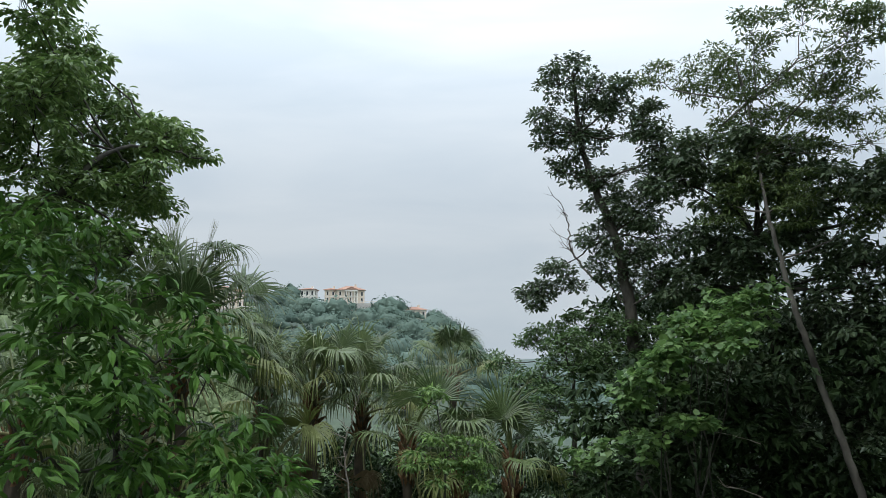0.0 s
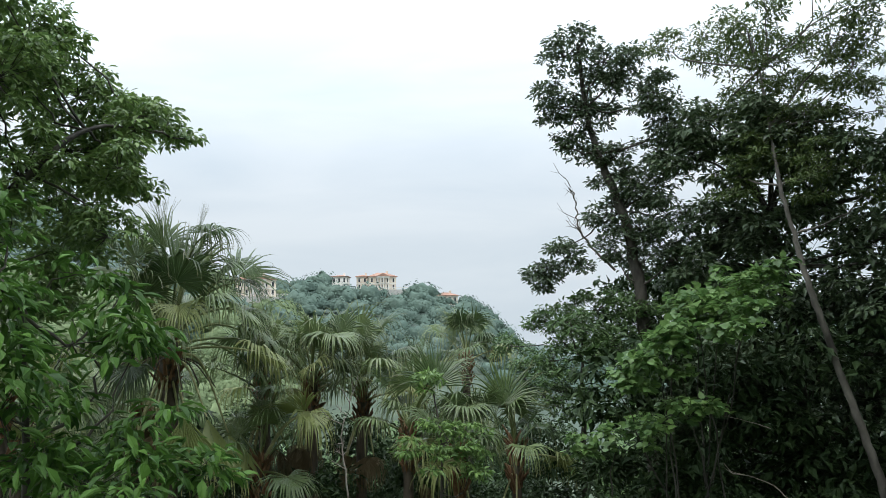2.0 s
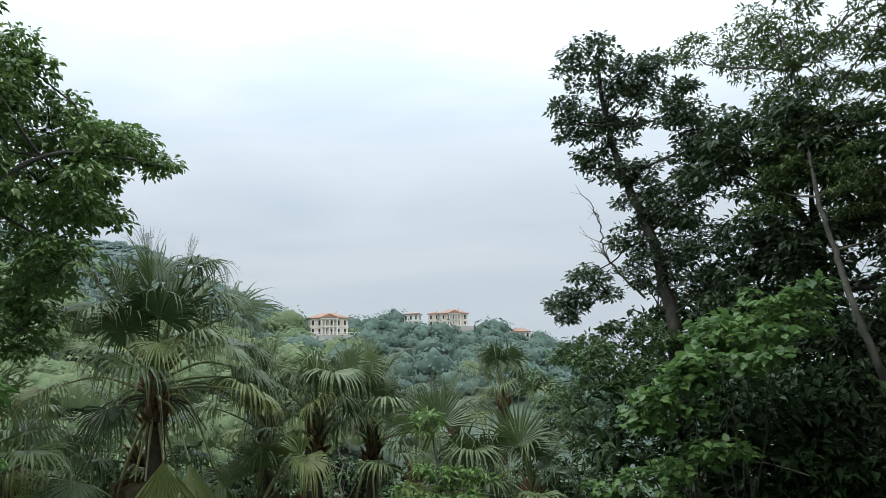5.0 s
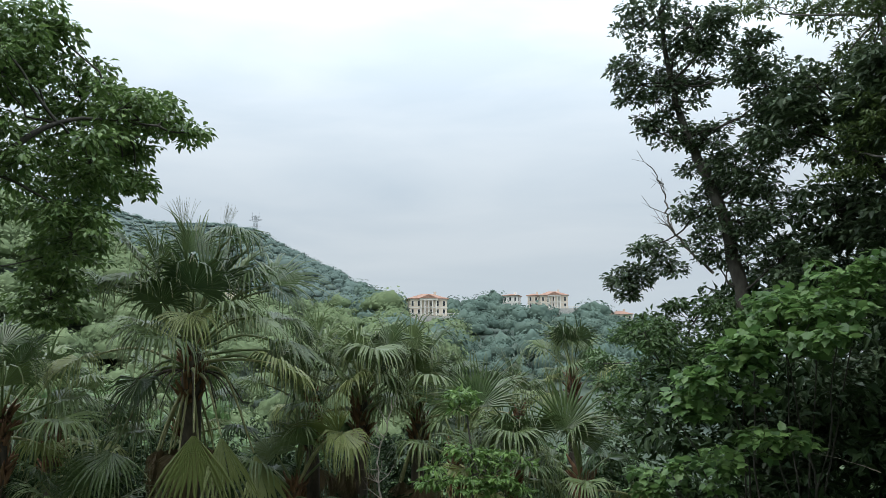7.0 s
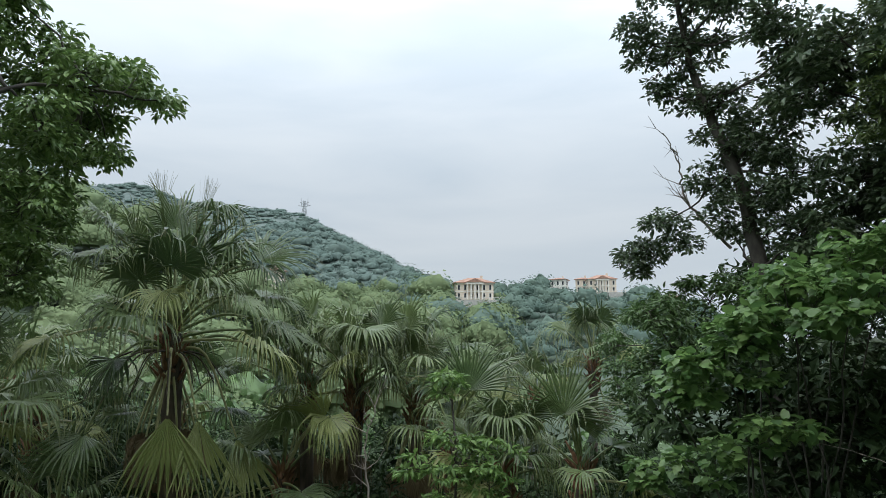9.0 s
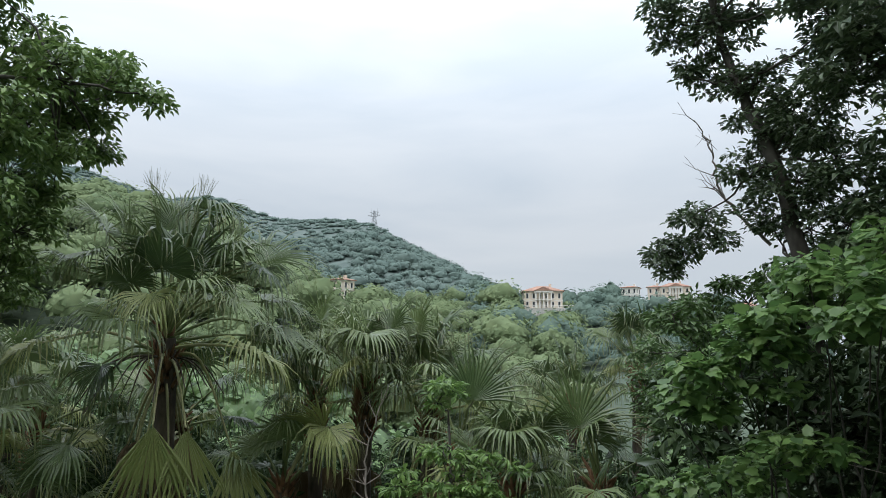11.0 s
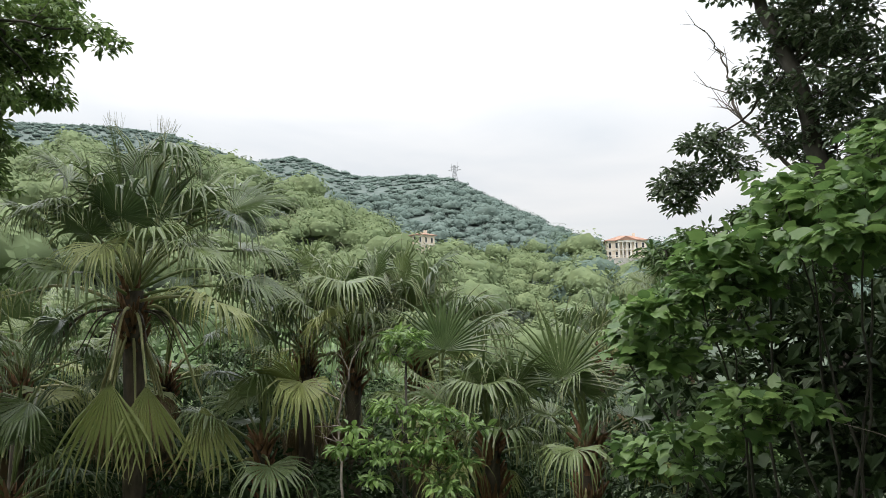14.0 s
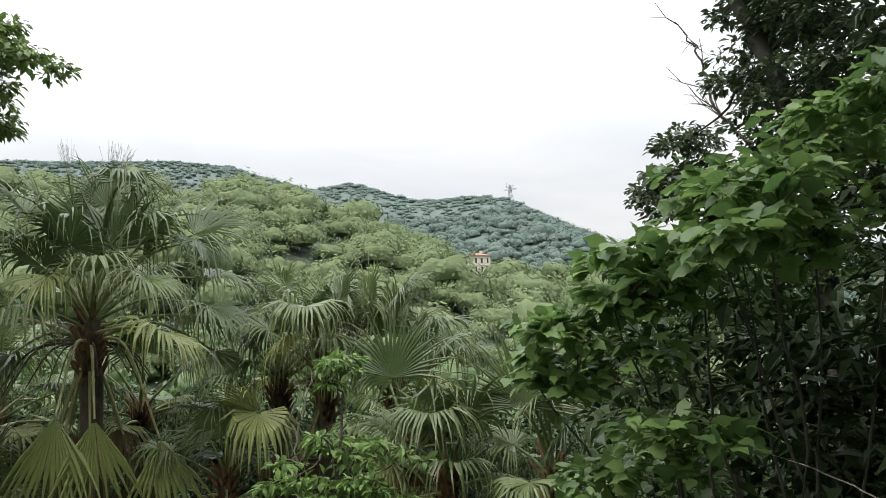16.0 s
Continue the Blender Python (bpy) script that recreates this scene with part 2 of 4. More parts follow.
def curve_points(points, n, rng=None, wobble=0.0):
    """A smooth line through the given points (Catmull-Rom), n steps a span."""
    p = np.asarray(points, dtype=np.float64)
    q = np.vstack([2 * p[0] - p[1], p, 2 * p[-1] - p[-2]])
    out = []
    for i in range(1, len(q) - 2):
        for k in range(n):
            t = k / n
            a, b, c, d = q[i - 1], q[i], q[i + 1], q[i + 2]
            out.append(0.5 * (2 * b + (c - a) * t + (2 * a - 5 * b + 4 * c - d) * t * t + (3 * b - a - 3 * c + d) * t ** 3))
    out.append(p[-1])
    out = np.array(out)
    if wobble and rng is not None:
        out[1:-1] += rng.normal(0, wobble, (len(out) - 2, 3))
    return out


def tube(geo, line, r0, r1, sides=6, power=1.0, rng=None, lumps=0.0):
    """A tapered limb along a line."""
    line = np.asarray(line, dtype=np.float64)
    n = len(line)
    tang = unit(np.gradient(line, axis=0))
    ref = np.where(np.abs(tang[:, 2:3]) > 0.9, np.array([[1.0, 0, 0]]), np.array([[0, 0, 1.0]]))
    a = unit(np.cross(tang, ref))
    b = np.cross(tang, a)
    k = np.linspace(0, 1, n) ** power
    rad = r0 + (r1 - r0) * k
    ang = np.linspace(0, 2 * math.pi, sides, endpoint=False)
    ring = rad[:, None] * np.ones(sides)[None]
    if rng is not None and lumps:
        ring = ring * (1 + rng.normal(0, lumps, ring.shape))
    v = line[:, None] + ring[..., None] * (a[:, None] * np.cos(ang)[None, :, None] + b[:, None] * np.sin(ang)[None, :, None])
    i, j = np.meshgrid(np.arange(n - 1), np.arange(sides), indexing="ij")
    j2 = (j + 1) % sides
    q = np.stack([i * sides + j, i * sides + j2, (i + 1) * sides + j2, (i + 1) * sides + j], -1).reshape(-1, 4)
    tris = np.concatenate([q[:, [0, 1, 2]], q[:, [0, 2, 3]]])
    geo.add(v, tris, np.repeat(np.linspace(0, 1, n), sides))


# leaf outlines: (across, along, lift) of a leaf of length 1 and width 1
OVAL = (np.array([(0, 0, 0), (-0.5, 0.42, 0.10), (0, 0.45, 0), (0.5, 0.42, 0.10), (-0.33, 0.74, 0.05), (0.33, 0.74, 0.05), (0, 1, -0.10)], float),
        np.array([(0, 2, 1), (0, 3, 2), (1, 2, 4), (2, 3, 5), (4, 2, 6), (2, 5, 6)]))
LANCE = (np.array([(0, 0, 0), (-0.5, 0.4, 0.12), (0, 0.42, 0), (0.5, 0.4, 0.12), (0, 1, -0.12)], float),
         np.array([(0, 2, 1), (0, 3, 2), (1, 2, 4), (2, 3, 4)]))
LOBED = (np.array([(0, 0, 0), (-0.22, -0.12, 0.0), (-0.5, 0.08, 0.05), (-0.46, 0.3, 0.06), (-0.48, 0.53, 0.0), (-0.29, 0.65, 0.04), (0, 1.0, -0.14),
                   (0.29, 0.65, 0.04), (0.48, 0.53, 0.0), (0.46, 0.3, 0.06), (0.5, 0.08, 0.05), (0.22, -0.12, 0.0), (0, 0.36, 0.0)], float),
         np.array([(12, k + 1, k) for k in range(11)] + [(12, 0, 11)]))
DIAMOND = (np.array([(0, 0, 0), (-0.5, 0.5, 0.1), (0.5, 0.5, 0.1), (0, 1, 0)], float), np.array([(0, 2, 1), (1, 2, 3)]))


def put_leaves(geo, shape, pos, along, normal, length, width):
    """Many leaves at once: each at pos, pointing along, its face to normal."""
    along = unit(along)
    side = unit(np.cross(along, normal))
    up = np.cross(side, along)
    sv, sf = shape
    length, width = np.asarray(length)[:, None, None], np.asarray(width)[:, None, None]
    v = (pos[:, None] + side[:, None] * sv[None, :, 0:1] * width + along[:, None] * sv[None, :, 1:2] * length
         + up[:, None] * sv[None, :, 2:3] * length)
    f = sf[None] + (np.arange(len(pos)) * len(sv))[:, None, None]
    geo.add(v.reshape(-1, 3), f.reshape(-1, 3), np.tile(sv[:, 1], len(pos)))


def crown(lobes, rng, leaves_geo, twig_geo, shape, per_m2, leaf, ratio=0.42, clump=0.2, droop=0.35, twig=0.008, spread=0.35, flat=0.7, fill=1.0):
    """Domes of overlapping leaves at the branch ends, grouped unevenly in rounded lobes (x, y, z, radius)."""
    for x, y, z, r in lobes:
        c = np.array([x, y, z])
        n = max(3, int(round(fill * 5.5 * (r / clump) ** 2 * 0.36 * rng.uniform(0.8, 1.2))))
        d = unit(rng.normal(0, 1, (n, 3)))
        centre = c + d * (r * rng.uniform(0.35, 1.0, n) ** 0.7)[:, None] * np.array([1, 1, 0.9])
        for i in range(n):
            cr = clump * rng.uniform(0.6, 1.35)
            if twig:
                mid = c + (centre[i] - c) * 0.5 + rng.normal(0, 0.07 * r, 3)
                tube(twig_geo, [c, mid, centre[i]], twig, twig * 0.4, 3)
            m = max(5, int(per_m2 * cr * cr * rng.uniform(0.8, 1.25)))
            e = rng.normal(0, 1, (m, 3))
            e[:, 2] = np.abs(e[:, 2]) * 1.1 - 0.35
            e = unit(e)
            base = centre[i] + e * (cr * rng.uniform(0.35, 1.0, m))[:, None] * np.array([1, 1, flat])
            along = unit(e * np.array([1, 1, 0.4]) + rng.normal(0, spread, (m, 3)) + np.array([0, 0, -droop]))
            normal = unit(np.array([0, 0, 0.8]) + e * 0.7 + rng.normal(0, 0.3, (m, 3)))
            ln = leaf * rng.uniform(0.6, 1.25, m)
            put_leaves(leaves_geo, shape, base, along, normal, ln, ln * ratio * rng.uniform(0.8, 1.2, m))


def limbs_to(geo, start, lobes, r0, r1, rng, sag=0.15):
    """Limbs from a point of the trunk out to the lobes of a crown."""
    s = np.asarray(start, float)
    for x, y, z, r in lobes:
        e = np.array([x, y, z])
        mid = s + (e - s) * 0.5 + rng.normal(0, 0.12, 3) + np.array([0, 0, -sag * rng.random()])
        tube(geo, curve_points([s, mid, e], 4, rng, 0.02), r0, r1, 5)


def thing(name, at, label, category, group="", kind=""):
    ob = new(name)
    ob.location = at
    ob.empty_display_size = 0.3
    return tagged(ob, label, category, group, kind)


def local(geo, ob):
    """World coordinates to those of the thing that the mesh belongs to."""
    geo.v = [v - np.array(ob.location) for v in geo.v]
    return geo


# ---- the lie of the land ----
WAY_A, WAY_U, WAY_N = np.array([0.67, -2.94]), np.array([0.674, 0.739]), np.array([-0.739, 0.674])
MIDDLE = np.array([5.0, 2.0])
RIDGE_AZ = [-180, -90, -70, -52.8, -44.7, -41, -39, -35.4, -32.6, -30.2, -28.2, -24, -21.6, -18.5, -15.8, -13.5, -12.2, -10.5, -9, -7.7, -5.6, -2.7, 1.6, 3.2, 6.1, 7.7, 9.4, 12.4, 40, 90, 180]
RIDGE_EL = [8, 10, 11.6, 12.4, 12.8, 12.5, 11.9, 11.0, 11.5, 10.7, 10.1, 10.3, 10.1, 8.6, 7.2, 5.8, 5.0, 4.2, 3.9, 4.3, 5.0, 4.8, 4.0, 4.2, 3.6, 2.2, 0.9, 0.9, 3, 6, 8]
RIDGE_R = {"az": [-180, -60, -25, -18, -13, -9, -6, 8, 14, 180], "r": [900, 900, 870, 650, 430, 335, 420, 430, 900, 900]}
NEAR_AZ = [-180, -90, -60, -46, -41.7, -37.8, -33, -28, -23, -20, -16, -12, -5, 20, 180]
NEAR_EL = [9, 9.5, 9.8, 9.9, 10.2, 9.5, 8.4, 6.4, 4.7, 2.6, 0.2, -2.5, -6, -7, 9]


def ease(t):
    t = np.clip(t, 0, 1)
    return t * t * (3 - 2 * t)


def land(x, y):
    """Height of the ground."""
    x, y = np.asarray(x, float), np.asarray(y, float)
    s = (x - WAY_A[0]) * WAY_N[0] + (y - WAY_A[1]) * WAY_N[1]
    w = np.clip((x - WAY_A[0]) * WAY_U[0] + (y - WAY_A[1]) * WAY_U[1], -30, 30)
    road = 0.27 - 0.025 * w
    drop = -0.72 * np.clip(s - 1.3, 0, 8) - 0.33 * np.clip(s - 9.3, 0, 60)
    # Unseen bank behind the path, made steep to block light from there.
    rise = 1.1 * np.clip(-s - 3, 0, 40)
    base = road + drop + rise
    dx, dy = x - MIDDLE[0], y - MIDDLE[1]
    r, az = np.hypot(dx, dy), np.degrees(np.arctan2(dx, dy))
    far_r = np.interp(az, RIDGE_R["az"], RIDGE_R["r"])
    top = np.tan(np.radians(np.interp(az, RIDGE_AZ, RIDGE_EL))) * far_r + 1.65
    t = (r - 70) / np.maximum(far_r - 70, 1)
    far = np.where(t < 1, base + (top - base) * (0.35 * np.clip(t, 0, 1) + 0.65 * ease(t)), top - (r - far_r) * 0.10)
    near_top = np.tan(np.radians(np.interp(az, NEAR_AZ, NEAR_EL))) * 320 + 1.65
    nb = np.where(r < 320, ease((r - 60) / 260) ** 0.8, 1 - ease((r - 320) / 200))
    near = base + (near_top - base) * nb
    h = np.where(r < 70, np.maximum(base, near), np.maximum(far, near))
    h = np.where((s < 0) & (r < 400), np.where(r < 70, base, np.maximum(base, 10)), h)
    return np.where(r > 1200, np.maximum(h - (r - 1200) * 0.3, -40), h)


def build_ground():
    rad = np.concatenate([np.linspace(0, 14, 24), np.geomspace(15, 1300, 80), [1600, 2400, 4000]])
    az = np.radians(np.arange(0, 360, 1.5))
    R, A = np.meshgrid(rad, az, indexing="ij")
    X, Y = MIDDLE[0] + R * np.sin(A), MIDDLE[1] + R * np.cos(A)
    V = np.stack([X, Y, land(X, Y)], -1).reshape(-1, 3)
    n, m = len(rad), len(az)
    i, j = np.meshgrid(np.arange(n - 1), np.arange(m), indexing="ij")
    j2 = (j + 1) % m
    q = np.stack([i * m + j, (i + 1) * m + j, (i + 1) * m + j2, i * m + j2], -1).reshape(-1, 4)
    g = Geo()
    g.add(V, np.concatenate([q[:, [0, 2, 1]], q[:, [0, 3, 2]]]))
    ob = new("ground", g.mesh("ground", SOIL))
    tagged(ob, "wooded hillside ground of dark soil and litter, haze-tinted green far off", "ground", kind="structure")


build_ground()


# ---- woods on the hills ----
def build_woods(name, mat, count, r0, r1, az0, az1, size, cards, card, seed, label, lift=0.2, rough=0.28, squash=0.8, lumps=0.28, lowest=-7, behind=False, up=0.25):
    """Many tree crowns of leaf sprays over a stretch of the hillside."""
    rng = np.random.default_rng(seed)
    r = np.sqrt(rng.uniform(r0 * r0, r1 * r1, count))
    a = np.radians(rng.uniform(az0, az1, count))
    x, y = MIDDLE[0] + r * np.sin(a), MIDDLE[1] + r * np.cos(a)
    keep = np.ones(count, bool)
    for va, vr in VILLA_SITES:
        across = np.abs(a - radians(va)) * vr
        keep &= ~((across < 9.5) & (r > vr - 15) & (r < vr + 10))
        if va == -23.7:
            keep &= ~((across < 7) & (r > vr - 70) & (r < vr))
    rise = np.degrees(np.arctan2(land(x, y) + 6 - 1.65, r))
    keep &= rise > lowest
    if behind:
        keep &= rise > np.where(r > 335, np.interp(np.degrees(a), NEAR_AZ, NEAR_EL), -9)
    r, a, x, y = r[keep], a[keep], x[keep], y[keep]
    count = len(r)
    z = land(x, y)
    s = size * rng.lognormal(0, 0.28, count)
    for va, vr in VILLA_SITES:
        s[(np.abs(a - radians(va)) * vr < 9) & (r > vr - 75) & (r < vr)] *= 0.4 if va < -20 else 0.62
    c = np.stack([x, y, z + s * (0.55 + lift)], -1)
    k = np.repeat(np.arange(count), cards)
    m = len(k)
    d = rng.normal(0, 1, (m, 3))
    d[:, 2] = np.abs(d[:, 2]) * 0.9 - 0.25
    d = unit(d)
    lump = 1 + lumps * np.sin(d[:, 0] * 4.2 + k) * np.cos(d[:, 1] * 3.7 + k * 1.7) + rng.normal(0, 0.09, m)
    pos = c[k] + d * (s[k] * lump)[:, None] * np.array([1, 1, squash])
    along = unit(np.cross(d, rng.normal(0, 1, (m, 3))) + d * 0.4 * lumps)
    normal = unit(d + rng.normal(0, rough, (m, 3)) + np.array([0, 0, up]))
    ln = s[k] * card * rng.uniform(0.6, 1.4, m)
    g = Geo()
    # the closed inside of each crown, under its sprays
    rings, segs = 5, 9
    th, ph = np.meshgrid(np.linspace(0.12, 2.0, rings), np.linspace(0, 2 * math.pi, segs, endpoint=False), indexing="ij")
    hd = np.stack([np.sin(th) * np.cos(ph), np.sin(th) * np.sin(ph), np.cos(th)], -1).reshape(-1, 3)
    n = np.arange(count)[:, None]
    hl = 0.74 + lumps * np.sin(hd[None, :, 0] * 4.2 + n) * np.cos(hd[None, :, 1] * 3.7 + n * 1.7) + rng.normal(0, 0.06, (count, len(hd)))
    hull = c[:, None] + hd[None] * (s[:, None] * hl)[..., None] * np.array([1, 1, squash])
    i, j = np.meshgrid(np.arange(rings - 1), np.arange(segs), indexing="ij")
    j2 = (j + 1) % segs
    q = np.stack([i * segs + j, (i + 1) * segs + j, (i + 1) * segs + j2, i * segs + j2], -1).reshape(-1, 4)
    tri = np.concatenate([q[:, [0, 1, 2]], q[:, [0, 2, 3]]] + [np.array([[0, k, k + 1] for k in range(1, segs - 1)])])
    g.add(hull.reshape(-1, 3), (tri[None] + (np.arange(count) * len(hd))[:, None, None]).reshape(-1, 3))
    put_leaves(g, DIAMOND, pos - along * ln[:, None] * 0.5, along, normal, ln, ln * 0.8)
    ob = new(name, g.mesh(name, mat, True))
    tagged(ob, label, "woods", kind="stuff")


VILLA_SITES = [(-9.25, 322), (-0.2, 415), (-1.5, 425), (-3.1, 418), (4.4, 410), (-23.7, 300), (-43.4, 310)]
build_woods("hillside_woods", WOODS_NEAR_HAZED, 1000, 130, 335, -62, -7, 4.3, 225, 0.16, 11, "dense green broadleaf woods covering the nearer slope, greyed by a painted haze tint", lowest=-3, rough=0.1, squash=0.68, up=0.8)
build_woods("valley_woods", LEAF_MID, 800, 42, 140, -64, 22, 3.3, 170, 0.2, 12, "dense green broadleaf woods in the valley")
build_woods("ridge_woods", WOODS_MID_HAZED, 1150, 230, 450, -14, 24, 3.5, 110, 0.21, 13, "grey-green woods below the villas on the ridge, haze put into their colour", lowest=-2, rough=0.14, up=0.6)
build_woods("mountain_woods", WOODS_FAR_HAZED, 3600, 540, 930, -64, -10, 2.8, 14, 0.34, 14, "distant woods on the mountain slope, tinted blue-green for haze", -0.3, 0.05, 0.45, 0.12, behind=True, up=1.0)
build_woods("spur_woods", WOODS_FAR_HAZED, 1100, 320, 545, -30, -10, 3.2, 60, 0.24, 15, "woods on the lower mountain spur, tinted grey-green for haze", -0.1, 0.07, 0.65, 0.15, behind=True, up=1.0)


# ---- palms ----
def fan_blade(geo, hast, D, N, R, rng, half=125, count=40, droop=0.5, fused=0.55, cup=0.25, pleat=0.5):
    """A pleated fan: fused near the stalk, split into hanging tips further out."""
    D, N = unit(D), unit(N)
    S = np.cross(D, N)
    step = 2 * radians(half) / count
    stations = [0.03, 0.28, fused, fused + (1 - fused) * 0.4, fused + (1 - fused) * 0.72, 1.0]
    down = np.array([0, 0, -1.0])
    for i in range(count):
        a = -radians(half) + step * (i + 0.5) + rng.normal(0, 0.012)
        d = unit(math.cos(a) * D + math.sin(a) * S + N * cup * abs(math.sin(a)) ** 1.2)
        t = unit(-math.sin(a) * D + math.cos(a) * S)
        n = unit(np.cross(t, d))
        if np.dot(n, N) < 0:
            n = -n
        reach = R * (0.80 + 0.20 * math.cos(a * 0.75)) * rng.uniform(0.93, 1.06)
        p = np.array(hast) + d * stations[0] * reach
        last, tipdroop, stray = stations[0], droop * rng.uniform(0.35, 1.7), rng.normal(0, 0.16)
        rows, u = [], []
        for j, st in enumerate(stations):
            if j:
                ln = (st - last) * reach
                free = max(0.0, st - fused - 0.08) / (0.92 - fused)
                if st > fused:
                    d = unit(d + t * stray * 0.6)
                d = unit(d + down * tipdroop * (0.16 + 6.0 * free ** 0.7) * (st - last) * 2.2)
                p = p + d * ln
            width = st * reach * math.tan(step / 2) * 1.04 if st <= fused else fused * reach * math.tan(step / 2) * 0.72 * (1 - (st - fused) / (1 - fused)) ** 0.6
            width = max(width, 0.002)
            rows.append((p - t * width, p + n * width * pleat, p + t * width))
            u += [st, st, st]
            last = st
        v = np.array(rows).reshape(-1, 3)
        tris = []
        for j in range(len(stations) - 1):
            for k in (0, 1):
                q = j * 3 + k
                tris += [(q, q + 1, q + 4), (q, q + 4, q + 3)]
        geo.add(v, tris, u)


def palm_fan(palm, hub, az, el, stalk, R, rng, age, droop=None, half=None, sag=None, roll=None):
    """One leaf of a palm: a stalk and its fan. az: degrees clockwise from +y; el: the stalk's rise; age 0 young, 1 old, 2 dead."""
    o = np.array([math.sin(radians(az)), math.cos(radians(az)), 0.0])
    z = np.array([0, 0, 1.0])
    sag = (6 + 18 * max(0, math.cos(radians(el)))) if sag is None else sag
    line, p = [np.array(hub, float)], np.array(hub, float)
    for k in range(5):
        e = radians(el - sag * (k + 0.5) / 5)
        p = p + (o * math.cos(e) + z * math.sin(e)) * stalk / 5
        line.append(p)
    e = radians(el - sag * 1.25)
    D = o * math.cos(e) + z * math.sin(e)
    N = -o * math.sin(e) + z * math.cos(e)
    turn = radians(rng.normal(0, 16) if roll is None else roll)
    S = np.cross(D, N)
    N = N * math.cos(turn) + S * math.sin(turn)
    g = Geo()
    fan_blade(g, p, D, N, R, rng, half=half or rng.uniform(105, 140), count=38,
              droop=(0.32 + 0.4 * min(age, 1) + rng.uniform(-0.1, 0.25)) if droop is None else droop,
              fused=rng.uniform(0.34, 0.48), cup=0.30 - 0.15 * min(age, 1))
    mat = FAN_DEAD if age >= 2 else FAN_OLD if age >= 0.85 else FAN_GREEN
    fan = part_of("fan_leaf", local(g, palm), mat, palm, "withered brown fan leaf" if age >= 2 else "", False)
    s = Geo()
    tube(s, np.array(line), 0.028, 0.014, 5)
    st = part_of("stalk", local(s, palm), PETIOLE_OLD if age >= 0.85 else PETIOLE, palm)
    st.parent = fan
    return fan


def placed_fan(palm, hub, hast, az, el, R, rng, age=0.3, droop=0.35, half=115, roll=0, arch=0.15, fused=0.42, cup=0.25, pleat=0.6):
    """A leaf whose blade begins at hast and points to az, el; its stalk arches up there from the hub."""
    hub, hast = np.array(hub, float), np.array(hast, float)
    o = np.array([math.sin(radians(az)), math.cos(radians(az)), 0.0])
    z = np.array([0, 0, 1.0])
    e = radians(el)
    D = o * math.cos(e) + z * math.sin(e)
    N = -o * math.sin(e) + z * math.cos(e)
    N = N * math.cos(radians(roll)) + np.cross(D, N) * math.sin(radians(roll))
    g = Geo()
    fan_blade(g, hast, D, N, R, rng, half=half, count=max(14, int(half * 0.33)), droop=droop, fused=fused, cup=cup, pleat=pleat)
    fan = part_of("fan_leaf", local(g, palm), FAN_OLD if age >= 0.85 else FAN_GREEN, palm, "yellowish hanging fan leaf" if age >= 0.85 and el < -50 else "", False)
    s = Geo()
    far = np.linalg.norm(hast - hub)
    tube(s, curve_points([hub, hub + (hast - hub) * 0.5 + z * arch * far, hast - D * 0.02], 5), 0.03, 0.015, 5)
    st = part_of("stalk", local(s, palm), PETIOLE_OLD if age >= 0.85 else PETIOLE, palm)
    st.parent = fan
    return fan


def build_palm(hub, fans, stalk, R, seed, label, trunk_r=0.13, lean=(0, 0), special=(), dead=2, low=4, high=84, lean_up=1.05):
    rng = np.random.default_rng(seed)
    hub = np.array(hub, float)
    bx, by = hub[0] + lean[0], hub[1] + lean[1]
    bz = float(land(bx, by))
    palm = thing("fan_palm", (bx, by, bz), label, "palm", "fan palms on the slope")
    t = Geo()
    base = np.array([bx, by, bz - 0.2])
    line = curve_points([base, base + (hub - base) * 0.5 + rng.normal(0, 0.06, 3), hub], 10)
    tube(t, line, trunk_r * 1.25, trunk_r * 0.9, 10, 1.0, rng, 0.06)
    part_of("trunk", local(t, palm), PALM_TRUNK, palm)
    f = Geo()
    for k in range(44):
        a, h = k * 2.4, rng.uniform(-0.75, 0.2)
        o = np.array([math.cos(a), math.sin(a), 0])
        p0 = hub + o * trunk_r * 0.7 + np.array([0, 0, h - 0.1])
        tube(f, [p0, p0 + o * 0.06 + np.array([0, 0, 0.14]), p0 + o * rng.uniform(0.12, 0.2) + np.array([0, 0, rng.uniform(0.2, 0.34)])], 0.05, 0.012, 5)
    part_of("fibre_sheath", local(f, palm), PALM_FIBRE, palm, "frayed reddish-brown fibre round the crown")
    for i in range(fans):
        k = (i + 0.5) / fans
        el = high - (high - low) * k ** lean_up + rng.normal(0, 5)
        palm_fan(palm, hub + np.array([0, 0, 0.12 - 0.3 * k]), i * 137.5 + rng.normal(0, 10) + seed * 31, el, stalk * rng.uniform(0.58, 1.12),
                 R * rng.uniform(0.85, 1.08), rng, k)
    for i in range(dead):
        palm_fan(palm, hub + np.array([0, 0, -0.35]), rng.uniform(0, 360), -62 + rng.normal(0, 6), stalk * 0.9, R * 0.75, rng, 2, droop=1.2, half=70)
    for az, el, st, r, age, droop, half, sag, roll in special:
        palm_fan(palm, hub + np.array([0, 0, -0.15]), az, el, st, r, rng, age, droop, half, sag, roll)
    return palm


SPEARS = [(200, 84, 1.35, 1.3, 0.1, 0.02, 6, 3, 0), (90, 80, 1.3, 1.3, 0.1, 0.02, 6, 3, 0), (300, 78, 1.2, 1.2, 0.1, 0.05, 8, 3, 0)]


